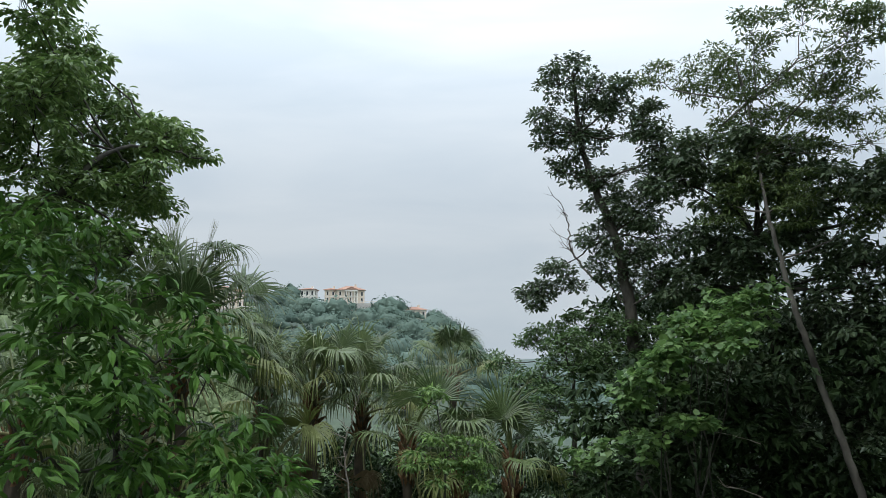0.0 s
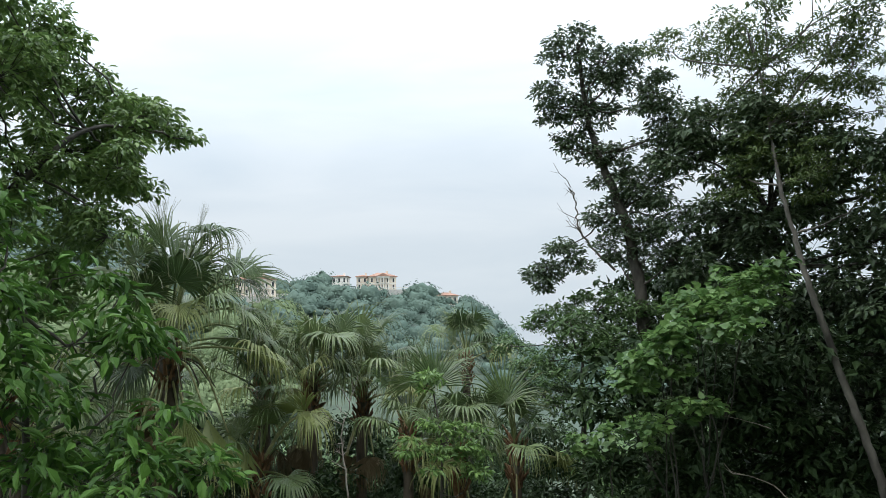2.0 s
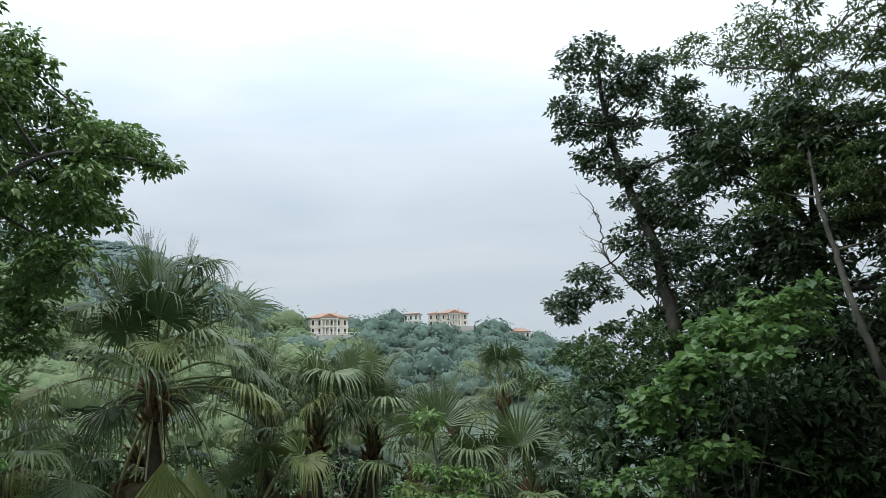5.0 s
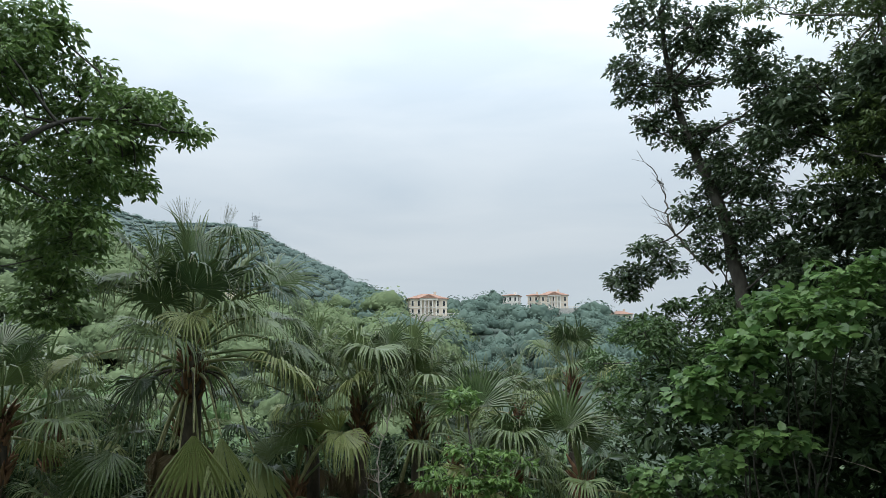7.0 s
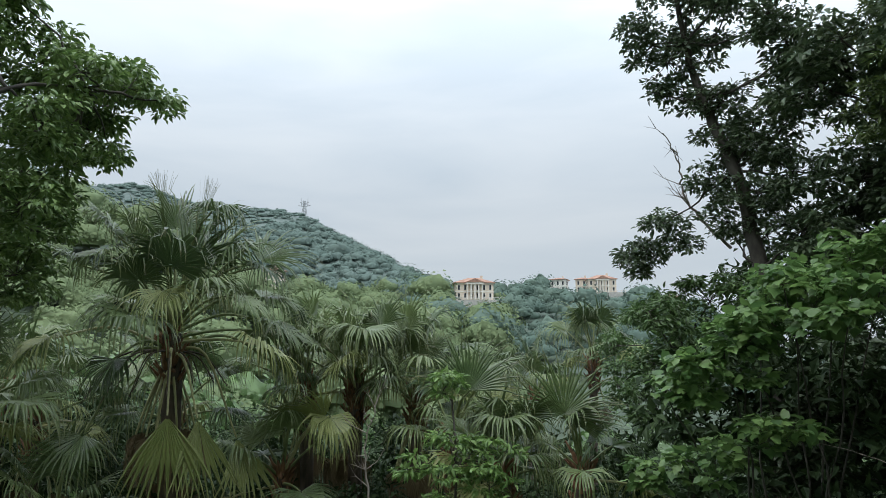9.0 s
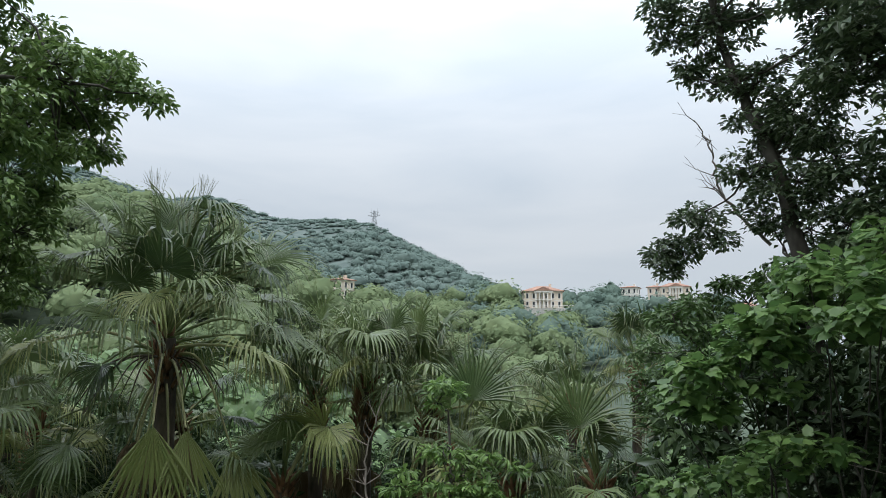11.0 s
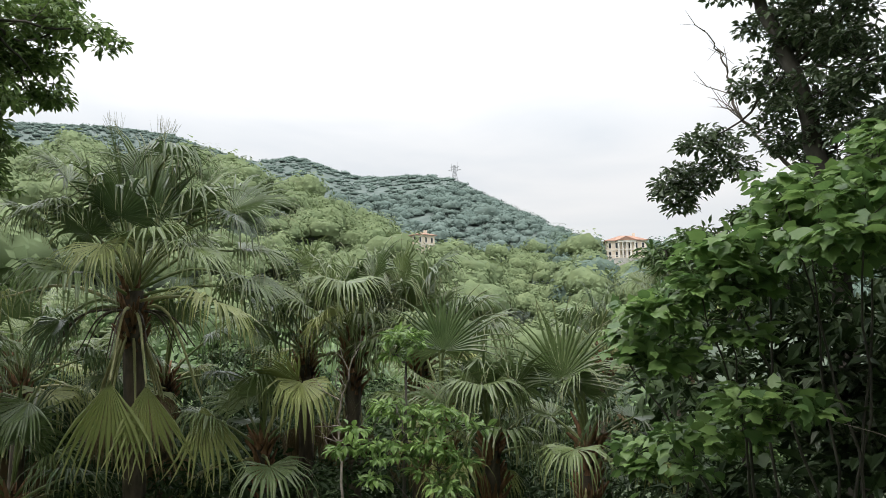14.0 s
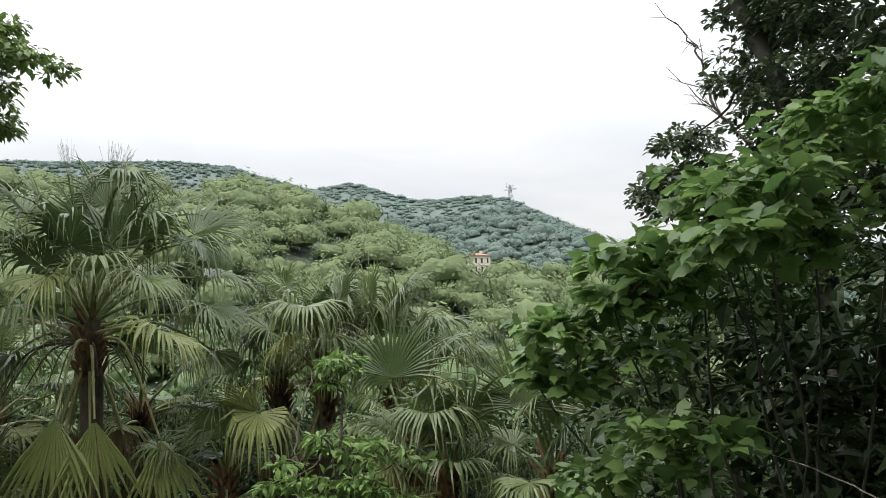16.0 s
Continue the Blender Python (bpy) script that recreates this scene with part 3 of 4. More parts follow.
def build_tall_palm():
    hub = np.array((-2.22, 11.8, 2.15))
    palm = build_palm(hub, 12, 1.4, 1.1, 1, "tall fan palm with a full crown and long yellowish hanging leaves", 0.16, (0.1, 0.1), SPEARS, dead=10, low=8, high=80, lean_up=1.1)
    rng = np.random.default_rng(101)
    up, low = hub + np.array([0, 0, 0.1]), hub - np.array([0, 0, 0.25])
    # the upright leaves in the middle of the crown
    placed_fan(palm, up, (-2.71, 11.47, 3.54), -125, 68, 1.1, rng, 0.3, 0.45, 125, 10)
    placed_fan(palm, up, (-3.14, 11.45, 3.74), -110, 52, 1.0, rng, 0.3, 0.4, 115, 0)
    placed_fan(palm, up, (-2.16, 12.1, 3.19), -30, 78, 1.3, rng, 0.2, 0.22, 95, -8)
    placed_fan(palm, up, (-2.56, 12.0, 3.37), -75, 74, 1.2, rng, 0.2, 0.25, 90, 12)
    placed_fan(palm, up, (-2.01, 12.82, 3.41), 47, 61, 1.15, rng, 0.2, 0.25, 110, 5)
    placed_fan(palm, up, (-2.49, 12.28, 3.88), -50, 74, 1.0, rng, 0.2, 0.3, 100, 0)
    # the leaves that bend over with hanging tips
    placed_fan(palm, up, (-1.62, 11.78, 4.05), 114, 12, 0.95, rng, 0.4, 0.7, 140, 0, 0.25)
    placed_fan(palm, up, (-1.25, 12.75, 3.38), 44, 30, 1.2, rng, 0.35, 0.25, 80, 35)
    placed_fan(palm, up, (-1.12, 12.66, 3.28), 109, -30, 0.85, rng, 0.5, 0.5, 100, 0)
    placed_fan(palm, hub, (-1.31, 13.02, 2.78), 56, -2, 1.1, rng, 0.6, 0.45, 100, 12)
    placed_fan(palm, hub, (-0.95, 12.70, 2.31), 88, -25, 1.05, rng, 0.7, 0.45, 105, 0)
    placed_fan(palm, hub, (-1.17, 11.71, 2.72), 104, -22, 1.0, rng, 0.6, 0.5, 95, -10)
    placed_fan(palm, hub, (-1.85, 10.84, 2.72), 150, -30, 0.95, rng, 0.87, 0.55, 95, 8)
    placed_fan(palm, hub, (-2.90, 11.00, 3.32), -156, -15, 0.95, rng, 0.5, 0.5, 110, 0)
    placed_fan(palm, hub, (-3.44, 11.16, 3.18), -148, 33, 0.9, rng, 0.5, 0.45, 110, -10)
    placed_fan(palm, low, (-3.43, 10.62, 2.04), -156, -22, 0.95, rng, 0.87, 0.6, 110, 5)
    placed_fan(palm, low, (-2.89, 10.71, 0.69), -165, -36, 0.95, rng, 0.5, 0.4, 80, -20, 0.3)
    placed_fan(palm, low, (-1.0, 12.9, 1.7), 80, -45, 0.95, rng, 0.6, 0.7, 95, 0, 0.2)
    placed_fan(palm, low, (-2.6, 10.9, 1.75), 190, -50, 0.9, rng, 0.6, 0.7, 95, 0, 0.2)
    # old leaves that hang down on long pale stalks
    placed_fan(palm, low, (-1.72, 10.90, 0.95), 150, -78, 1.3, rng, 1.0, 0.12, 40, 4, 0.28, 0.5, 0.1, 1.1)
    placed_fan(palm, low, (-1.44, 11.24, 0.89), 128, -72, 1.2, rng, 1.0, 0.15, 36, -8, 0.22, 0.5, 0.1, 1.1)
    placed_fan(palm, low, (-1.24, 12.12, 0.55), 112, -68, 1.2, rng, 0.95, 0.12, 38, 5, 0.35, 0.52, 0.1, 1.1)
    # bare stalks of fallen leaves
    for k in range(12):
        a = radians(k * 30 + rng.normal(0, 10))
        o = np.array([math.sin(a), math.cos(a), 0])
        n = rng.uniform(0.8, 1.5)
        s = Geo()
        tube(s, curve_points([low, low + o * n * 0.5 + np.array([0, 0, -0.1]), low + o * n * 0.85 + np.array([0, 0, -0.55 * n])], 5), 0.02, 0.008, 4)
        part_of("bare_stalk", local(s, palm), PALM_TRUNK, palm)


build_tall_palm()


def grove_palm(hub, fans, stalk, R, seed, label, trunk_r, leaves, **more):
    """A palm with some leaves set by hand: (hast, az, el, R, age, droop, half, roll)."""
    palm = build_palm(hub, fans, stalk, R, seed, label, trunk_r, **more)
    rng = np.random.default_rng(seed + 200)
    for hast, az, el, r, age, droop, half, roll in leaves:
        placed_fan(palm, hub, hast, az, el, r, rng, age, droop, half, roll)


grove_palm((0.04, 14.09, 1.35), 17, 1.1, 0.9, 2, "fan palm with dense upright grey-green leaves in the grove", 0.13,
           [((0.52, 13.0, 2.25), 141, -5, 1.0, 0.5, 0.6, 150, 0), ((0.18, 13.16, 2.25), -130, 62, 0.9, 0.3, 0.5, 110, 0), ((0.64, 13.65, 2.35), 20, 76, 0.85, 0.3, 0.5, 110, 0)], low=22, dead=8)
build_palm((-0.95, 14.3, 1.25), 14, 1.1, 0.92, 3, "fan palm crowded among its neighbours in the grove", 0.12, low=18, dead=8)
grove_palm((1.05, 14.4, 1.1), 14, 1.05, 0.92, 4, "fan palm with stiff pleated leaves in the grove", 0.12,
           [((1.0, 13.85, 2.3), 23, 86, 0.9, 0.3, 0.45, 105, 0), ((1.32, 14.14, 2.3), 59, 53, 0.95, 0.3, 0.5, 110, 0), ((1.75, 14.37, 1.9), 88, 20, 0.95, 0.5, 0.5, 110, 0)], low=18, dead=6)
grove_palm((1.94, 13.1, 0.45), 9, 0.85, 0.85, 5, "smaller fan palm with dark upright leaves", 0.10,
           [((2.38, 12.1, 1.3), 20, 80, 0.95, 0.2, 0.12, 85, 30), ((2.6, 12.7, 1.5), 70, 40, 0.9, 0.4, 0.5, 110, 0)], dead=3, low=10)
grove_palm((2.84, 12.5, 0.1), 10, 0.7, 0.85, 6, "low fan palm with arching split leaf tips", 0.10,
           [((2.90, 12.02, 0.9), 154, 5, 0.95, 0.5, 0.6, 150, 0), ((2.76, 12.18, 0.8), -86, 56, 0.8, 0.4, 0.6, 110, 0), ((2.88, 12.23, 0.8), 46, 48, 0.8, 0.4, 0.6, 110, 0)], dead=3, low=0)
grove_palm((3.95, 12.9, 0.1), 8, 0.8, 0.85, 7, "low fan palm with a broad dark upright leaf", 0.10,
           [((3.72, 12.62, 0.95), 351, 84, 1.0, 0.2, 0.1, 105, 0), ((3.84, 12.77, 0.9), 82, 35, 0.85, 0.4, 0.45, 110, 0)], dead=2, low=5)
build_palm((4.05, 22.0, 1.8), 14, 1.0, 1.0, 8, "fan palm standing further down the slope", 0.12, low=25)
build_palm((2.6, 21.0, 0.9), 14, 1.0, 1.0, 9, "slender fan palm further down the slope", 0.12, low=25)
build_palm((-4.1, 9.9, 1.1), 12, 1.1, 0.95, 10, "fan palm half hidden under the overhanging tree", 0.12)
build_palm((-3.5, 11.0, -0.7), 10, 1.0, 0.95, 11, "low fan palm in the shade of the tall palm", 0.10, low=10)
build_palm((-4.8, 12.2, 0.8), 12, 1.0, 0.95, 13, "fan palm with dull green leaves in the shade", 0.11, low=8, dead=4)
build_palm((-3.1, 13.5, 0.8), 12, 1.0, 0.95, 14, "fan palm standing close behind the tall palm", 0.11, low=5, dead=4)
build_palm((-6.3, 13.2, 1.1), 12, 1.1, 0.95, 15, "fan palm with spreading leaves among the undergrowth", 0.11, low=5, dead=4)
grove_palm((-0.8, 12.9, -0.1), 8, 0.9, 0.95, 12, "low fan palm with drooping grey-green leaves", 0.10,
           [((0.03, 12.55, 0.87), -126, 25, 0.95, 0.87, 0.15, 75, 25), ((0.12, 12.49, 0.87), 131, -35, 0.95, 0.87, 1.0, 100, 0), ((-0.46, 12.58, 1.3), -127, 2, 0.8, 0.6, 0.5, 95, 0)], low=0)


# ---- broadleaf trees ----
def build_tree(name, base, trunk, lobes, seed, label, category, leafmat, bark, shape, per_m2, leaf, ratio, r0, r1,
               limb_r=0.05, clump=0.2, droop=0.35, twig=0.008, flat=0.7, spread=0.35, fill=1.0, limbless=()):
    rng = np.random.default_rng(seed)
    ob = thing(name, base, label, category)
    t = Geo()
    line = curve_points([base, *trunk], 6, rng, r0 * 0.08)
    tube(t, line, r0, r1, 9, 1.0, rng, 0.05)
    part_of("trunk", local(t, ob), bark, ob)
    lv, tw = Geo(), Geo()
    pts = np.array(trunk)
    for lobe in lobes:
        if lobe in limbless:
            continue
        c = np.array(lobe[:3])
        gap = np.linalg.norm(pts - c + np.array([0, 0, 0.3]), axis=1)
        lb = Geo()
        limbs_to(lb, pts[int(np.argmin(gap))], [lobe], limb_r, limb_r * 0.3, rng)
        part_of("limb", local(lb, ob), bark, ob)
    crown(lobes, rng, lv, tw, shape, per_m2, leaf, ratio, clump, droop, twig, spread, flat, fill)
    if tw.n:
        tagged(part_of("branchwork", local(tw, ob), bark, ob), kind="stuff")
    part_of("crown", local(lv, ob), leafmat, ob, smooth=False)
    return ob


def foot(x, y):
    return (x, y, float(land(x, y)) - 0.1)


LEFT_LOBES = [(-1.99, 8.92, 5.29, 0.40), (-1.83, 9.71, 5.35, 0.36), (-1.67, 10.37, 5.34, 0.20), (-2.10, 8.43, 4.39, 0.50), (-2.20, 9.35, 4.29, 0.29), (-2.21, 8.35, 3.45, 0.42)]
LEFT_BACK = [(-3.2, 7.2, 5.2, 0.7), (-3.3, 8.2, 5.6, 0.7), (-3.2, 8.0, 4.2, 0.7), (-3.4, 7.4, 3.2, 0.7), (-4.2, 7.8, 4.8, 0.8), (-3.6, 7.6, 6.8, 0.7)]
LEFT_TOP = [(-3.61, 8.98, 6.40, 0.52), (-3.15, 9.09, 6.59, 0.28), (-3.77, 8.91, 5.78, 0.46), (-3.52, 9.12, 6.72, 0.38)]
LEFT_FAR = [(-3.14, 9.70, 5.79, 0.60), (-2.80, 10.23, 5.78, 0.52), (-2.47, 10.63, 5.62, 0.44), (-2.20, 11.07, 5.52, 0.25), (-3.37, 9.96, 5.04, 0.70), (-2.94, 10.43, 5.05, 0.52),
            (-2.72, 10.74, 4.78, 0.26), (-3.47, 9.84, 4.24, 0.69), (-3.45, 10.06, 3.51, 0.60), (-3.47, 9.86, 2.87, 0.51), (-3.22, 10.46, 4.11, 0.23)]
build_tree("broadleaf_tree", foot(-4.3, 7.6), [(-4.1, 7.6, 1.5), (-3.6, 7.6, 3.2), (-3.0, 7.8, 4.2), (-2.5, 8.3, 4.9), (-2.1, 9.2, 5.2)], LEFT_LOBES + LEFT_BACK + LEFT_TOP + LEFT_FAR, 21,
           "spreading broadleaf tree with a long leafy branch overhanging the palm", "tree", LEAF_LEFT, BARK_DARK, OVAL, 1100, 0.12, 0.5, 0.10, 0.012, limb_r=0.022, clump=0.21, droop=0.5, fill=1.5, limbless=LEFT_TOP[1:3] + LEFT_FAR[1::2])

# Tree outside the view, added to darken the bush below it.
LEFT_SHADE_TREE = [(-2.2, 4.6, 6.4, 0.8), (-3.0, 3.4, 6.0, 0.9), (-1.6, 3.2, 6.4, 0.8), (-3.4, 5.4, 6.6, 0.8), (-2.4, 2.0, 5.8, 0.9), (-3.6, 2.0, 5.2, 0.9), (-3.8, 3.6, 4.6, 0.9), (-3.4, 1.0, 4.4, 0.8)]
build_tree("broadleaf_tree", foot(-5.2, 1.2), [(-5.1, 1.3, 1.6), (-4.8, 1.8, 3.4), (-4.2, 2.6, 4.8), (-3.2, 3.2, 5.8)], LEFT_SHADE_TREE, 29,
           "unseen broadleaf tree added to shade the bush beside the path", "tree", LEAF_LEFT, BARK_DARK, OVAL, 500, 0.18, 0.5, 0.12, 0.03, limb_r=0.03, clump=0.28, droop=0.5, fill=1.3)

BUSH_LOBES = [(-1.51, 2.80, 2.69, 0.35), (-1.10, 3.05, 2.61, 0.29), (-0.71, 3.28, 2.42, 0.27), (-0.45, 3.35, 2.26, 0.20), (-1.14, 2.56, 2.10, 0.45), (-0.61, 2.92, 1.92, 0.42),
              (-0.30, 3.18, 1.84, 0.22), (-0.83, 2.45, 1.52, 0.51), (-0.22, 2.98, 1.44, 0.25), (-1.11, 1.93, 1.47, 0.40), (0.08, 3.19, 1.06, 0.26), (-0.38, 2.71, 1.03, 0.41)]
build_tree("bush", foot(-0.9, 3.1), [(-0.9, 3.0, 0.0), (-0.85, 2.9, 1.2), (-0.9, 2.8, 2.2)], BUSH_LOBES, 22,
           "tall bright-green bush with pointed oval leaves beside the path", "bush", LEAF_BUSH, BARK_DARK, OVAL, 900, 0.135, 0.36, 0.04, 0.015, limb_r=0.015, clump=0.16, twig=0.004, droop=0.55, fill=1.15)

DARK_A = [(5.60, 13.32, 8.55, 0.30), (5.35, 13.58, 8.08, 0.48), (6.14, 13.32, 7.88, 0.53), (6.58, 13.10, 7.81, 0.37), (5.08, 13.79, 7.39, 0.43), (5.77, 13.80, 7.48, 0.53),
          (6.39, 13.21, 7.36, 0.35), (5.02, 13.97, 6.88, 0.33), (5.52, 13.89, 6.74, 0.48), (6.17, 13.85, 7.00, 0.40), (5.25, 14.08, 6.31, 0.28), (5.78, 13.98, 6.17, 0.43), (6.33, 13.67, 5.93, 0.45)]
DARK_B = [(6.95, 12.91, 7.03, 0.51), (7.18, 12.77, 6.51, 0.44), (7.50, 12.71, 6.27, 0.44), (7.12, 13.17, 5.94, 0.46), (6.39, 14.00, 5.35, 0.53), (6.92, 13.62, 5.28, 0.57),
          (7.34, 12.97, 5.54, 0.56), (6.29, 14.14, 4.75, 0.53), (6.80, 13.82, 4.45, 0.57), (7.26, 13.20, 4.60, 0.56), (6.44, 14.21, 4.02, 0.40), (6.95, 13.87, 3.73, 0.49), (7.40, 13.49, 3.75, 0.55)]
DARK_C = [(5.42, 14.48, 4.11, 0.35), (5.15, 14.71, 3.65, 0.30), (4.80, 14.90, 3.52, 0.16), (5.66, 14.47, 3.71, 0.23), (4.97, 14.78, 3.36, 0.18)]
build_tree("broadleaf_tree", foot(7.0, 13.9), [(6.95, 13.9, 1.0), (6.8, 13.8, 3.2), (6.5, 13.8, 4.8), (6.05, 13.8, 6.0), (5.8, 13.7, 7.0), (5.6, 13.4, 8.2)], DARK_A + DARK_B + DARK_C + DARK_C[1:], 23,
           "tall dark-leaved tree with open layered clusters against the sky", "tree", LEAF_DARK, BARK_DARK, OVAL, 1100, 0.11, 0.5, 0.17, 0.03, limb_r=0.026, clump=0.19, droop=0.3, fill=1.6, limbless=DARK_C[1:])

FEATHER = [(7.18, 13.09, 8.14, 0.43), (8.25, 12.75, 7.87, 0.63), (8.39, 11.52, 7.80, 0.60), (8.81, 11.00, 7.06, 0.70), (8.52, 11.92, 6.58, 0.66), (8.96, 10.69, 6.00, 0.73), (9.51, 10.12, 6.66, 0.84),
           (10.04, 10.05, 5.84, 0.73), (8.21, 12.65, 6.57, 0.55), (8.42, 11.17, 5.37, 0.73), (8.94, 10.41, 4.89, 0.71), (9.70, 9.99, 4.62, 0.65), (8.00, 11.47, 5.01, 0.62)]
FEATHER_TOP = [(8.27, 10.66, 8.11, 0.53), (8.83, 9.89, 7.96, 0.58), (9.26, 9.28, 7.55, 0.62), (9.66, 8.92, 7.71, 0.56), (9.05, 9.68, 6.98, 0.62), (8.05, 11.14, 7.85, 0.42)]
# Lobes outside the view, added to this crown to shade the broad-leaved bush.
FEATHER_SHADE = [(10.8, 9.0, 6.4, 0.9), (11.2, 8.0, 5.6, 1.0), (10.9, 7.0, 6.6, 1.0), (11.8, 6.2, 5.6, 1.0), (11.9, 8.6, 4.4, 1.0)]
build_tree("feathery_tree", foot(9.1, 9.9), [(9.38, 10.1, -0.5), (9.2, 10.15, 0.3), (8.92, 10.2, 1.3), (8.63, 10.2, 2.3), (8.41, 10.2, 3.07), (8.29, 10.25, 3.75), (8.2, 10.4, 4.6), (8.35, 10.9, 5.79), (8.45, 11.3, 7.0)], FEATHER + FEATHER_TOP + FEATHER_SHADE, 24,
           "slender pale-trunked tree with light feathery foliage", "tree", LEAF_FEATHER, BARK_PALE, LANCE, 1150, 0.11, 0.36, 0.08, 0.022, limb_r=0.022, clump=0.24, twig=0.005, droop=0.2, spread=0.5, flat=0.5, fill=1.05, limbless=FEATHER_SHADE)

MASS = [(8.06, 12.69, 4.35, 0.84), (8.70, 11.86, 4.11, 0.87), (9.56, 11.39, 4.05, 0.87), (10.08, 10.51, 3.72, 0.79), (7.77, 12.94, 3.46, 0.78), (8.75, 12.51, 3.20, 0.90), (9.73, 11.43, 2.79, 0.93),
        (10.15, 10.59, 2.43, 0.79), (7.92, 12.41, 1.54, 1.04), (9.26, 11.74, 1.33, 1.10), (9.92, 10.73, 0.96, 0.90), (7.00, 12.20, 0.50, 1.01), (10.6, 9.6, 5.0, 0.9), (10.8, 9.4, 3.4, 0.9), (10.9, 9.3, 1.6, 0.9)]
MASS_TOP = [(7.47, 12.33, 5.66, 0.60), (8.03, 11.93, 5.29, 0.65), (8.48, 11.25, 5.25, 0.63), (9.06, 10.75, 4.94, 0.68), (9.60, 10.15, 4.97, 0.67), (7.73, 12.05, 6.23, 0.50), (8.35, 11.32, 6.10, 0.58), (8.95, 10.84, 5.76, 0.52)]
build_tree("broadleaf_tree", foot(9.4, 12.4), [(9.4, 12.3, 0.0), (9.2, 12.2, 1.8), (9.0, 12.1, 3.4), (8.8, 12.0, 4.4)], MASS + MASS_TOP, 25,
           "dense dark broadleaf tree in deep shade at the bank", "tree", LEAF_DARK, BARK_DARK, LANCE, 700, 0.16, 0.55, 0.14, 0.04, clump=0.27, fill=1.6)

# Tree kept out of view, added to block sky light from the bushes.
BANK_SHADE_TOP = [(7.2, 7.4, 9.8, 1.3), (8.8, 6.6, 9.6, 1.4), (10.4, 6.4, 8.8, 1.4), (7.6, 5.4, 9.4, 1.3), (9.4, 4.8, 9.0, 1.4), (11.0, 4.4, 7.6, 1.4), (9.0, 3.2, 8.6, 1.3), (10.6, 2.6, 7.4, 1.4)]
BANK_SHADE_SIDE = [(11.2, 8.2, 3.6, 1.0), (11.6, 7.0, 4.6, 1.1), (11.4, 5.6, 4.0, 1.1), (11.0, 6.4, 6.0, 1.1), (10.6, 8.0, 6.6, 1.0), (12.2, 5.0, 5.6, 1.2), (11.8, 6.2, 2.4, 1.0), (11.8, 8.4, 2.0, 1.0)]
build_tree("broadleaf_tree", foot(12.4, 5.2), [(12.4, 5.2, 3.0), (12.1, 5.4, 5.0), (11.4, 5.8, 7.0), (10.2, 6.2, 8.6), (9.0, 6.6, 9.4)], BANK_SHADE_TOP + BANK_SHADE_SIDE, 28,
           "unseen tall dark broadleaf tree added to shade the bushes by the path", "tree", LEAF_DARK, BARK_DARK, LANCE, 420, 0.2, 0.55, 0.2, 0.05, limb_r=0.05, clump=0.34, fill=0.8)

SHRUB = [(5.0, 12.6, 2.45, 0.3), (5.35, 12.95, 2.35, 0.36), (4.65, 17.05, 2.05, 0.45), (5.15, 15.41, 2.54, 0.47), (5.59, 14.78, 2.70, 0.46), (6.12, 14.63, 2.75, 0.51), (6.65, 14.25, 2.98, 0.50), (5.77, 14.34, 1.95, 0.59),
         (5.15, 14.91, 1.71, 0.57), (6.34, 13.97, 2.00, 0.59), (6.91, 13.77, 2.47, 0.49), (4.54, 15.03, 1.34, 0.51), (5.14, 13.86, 0.96, 0.60)]
build_tree("small_tree", foot(5.7, 14.6), [(5.7, 14.6, -1.5), (5.7, 14.6, 0.6), (5.7, 14.5, 1.8)], SHRUB, 26,
           "rounded mid-green small tree beneath the tall dark tree", "tree", LEAF_MID, BARK_DARK, OVAL, 1300, 0.11, 0.45, 0.09, 0.03, limb_r=0.025, clump=0.2, fill=1.4)


# ---- broad-leaved bush by the path ----
BIG_A = [(6.94, 10.21, 2.86, 0.35), (6.58, 10.25, 2.66, 0.37), (6.21, 10.25, 2.61, 0.23), (6.96, 10.12, 2.34, 0.42), (6.44, 10.02, 2.18, 0.40), (5.98, 9.88, 2.12, 0.26),
         (5.61, 9.62, 1.92, 0.23), (5.34, 9.36, 1.64, 0.20), (5.79, 9.67, 1.63, 0.34), (5.38, 9.78, 1.26, 0.28), (7.5, 10.3, 2.7, 0.5)]
BIG_B = [(6.9, 9.44, 2.78, 0.30), (6.26, 9.62, 2.55, 0.32), (6.44, 9.23, 2.23, 0.46), (6.73, 8.88, 2.26, 0.32), (7.46, 9.33, 3.02, 0.27), (5.81, 9.50, 1.90, 0.41), (5.38, 9.5, 1.5, 0.32), (4.98, 9.65, 1.38, 0.2), (4.83, 11.40, 0.16, 0.37), (5.34, 11.07, 0.37, 0.30), (5.68, 10.56, 0.60, 0.26)]

BIG_C = [(6.0, 9.4, 0.9, 0.36), (5.5, 9.8, 0.6, 0.36)]


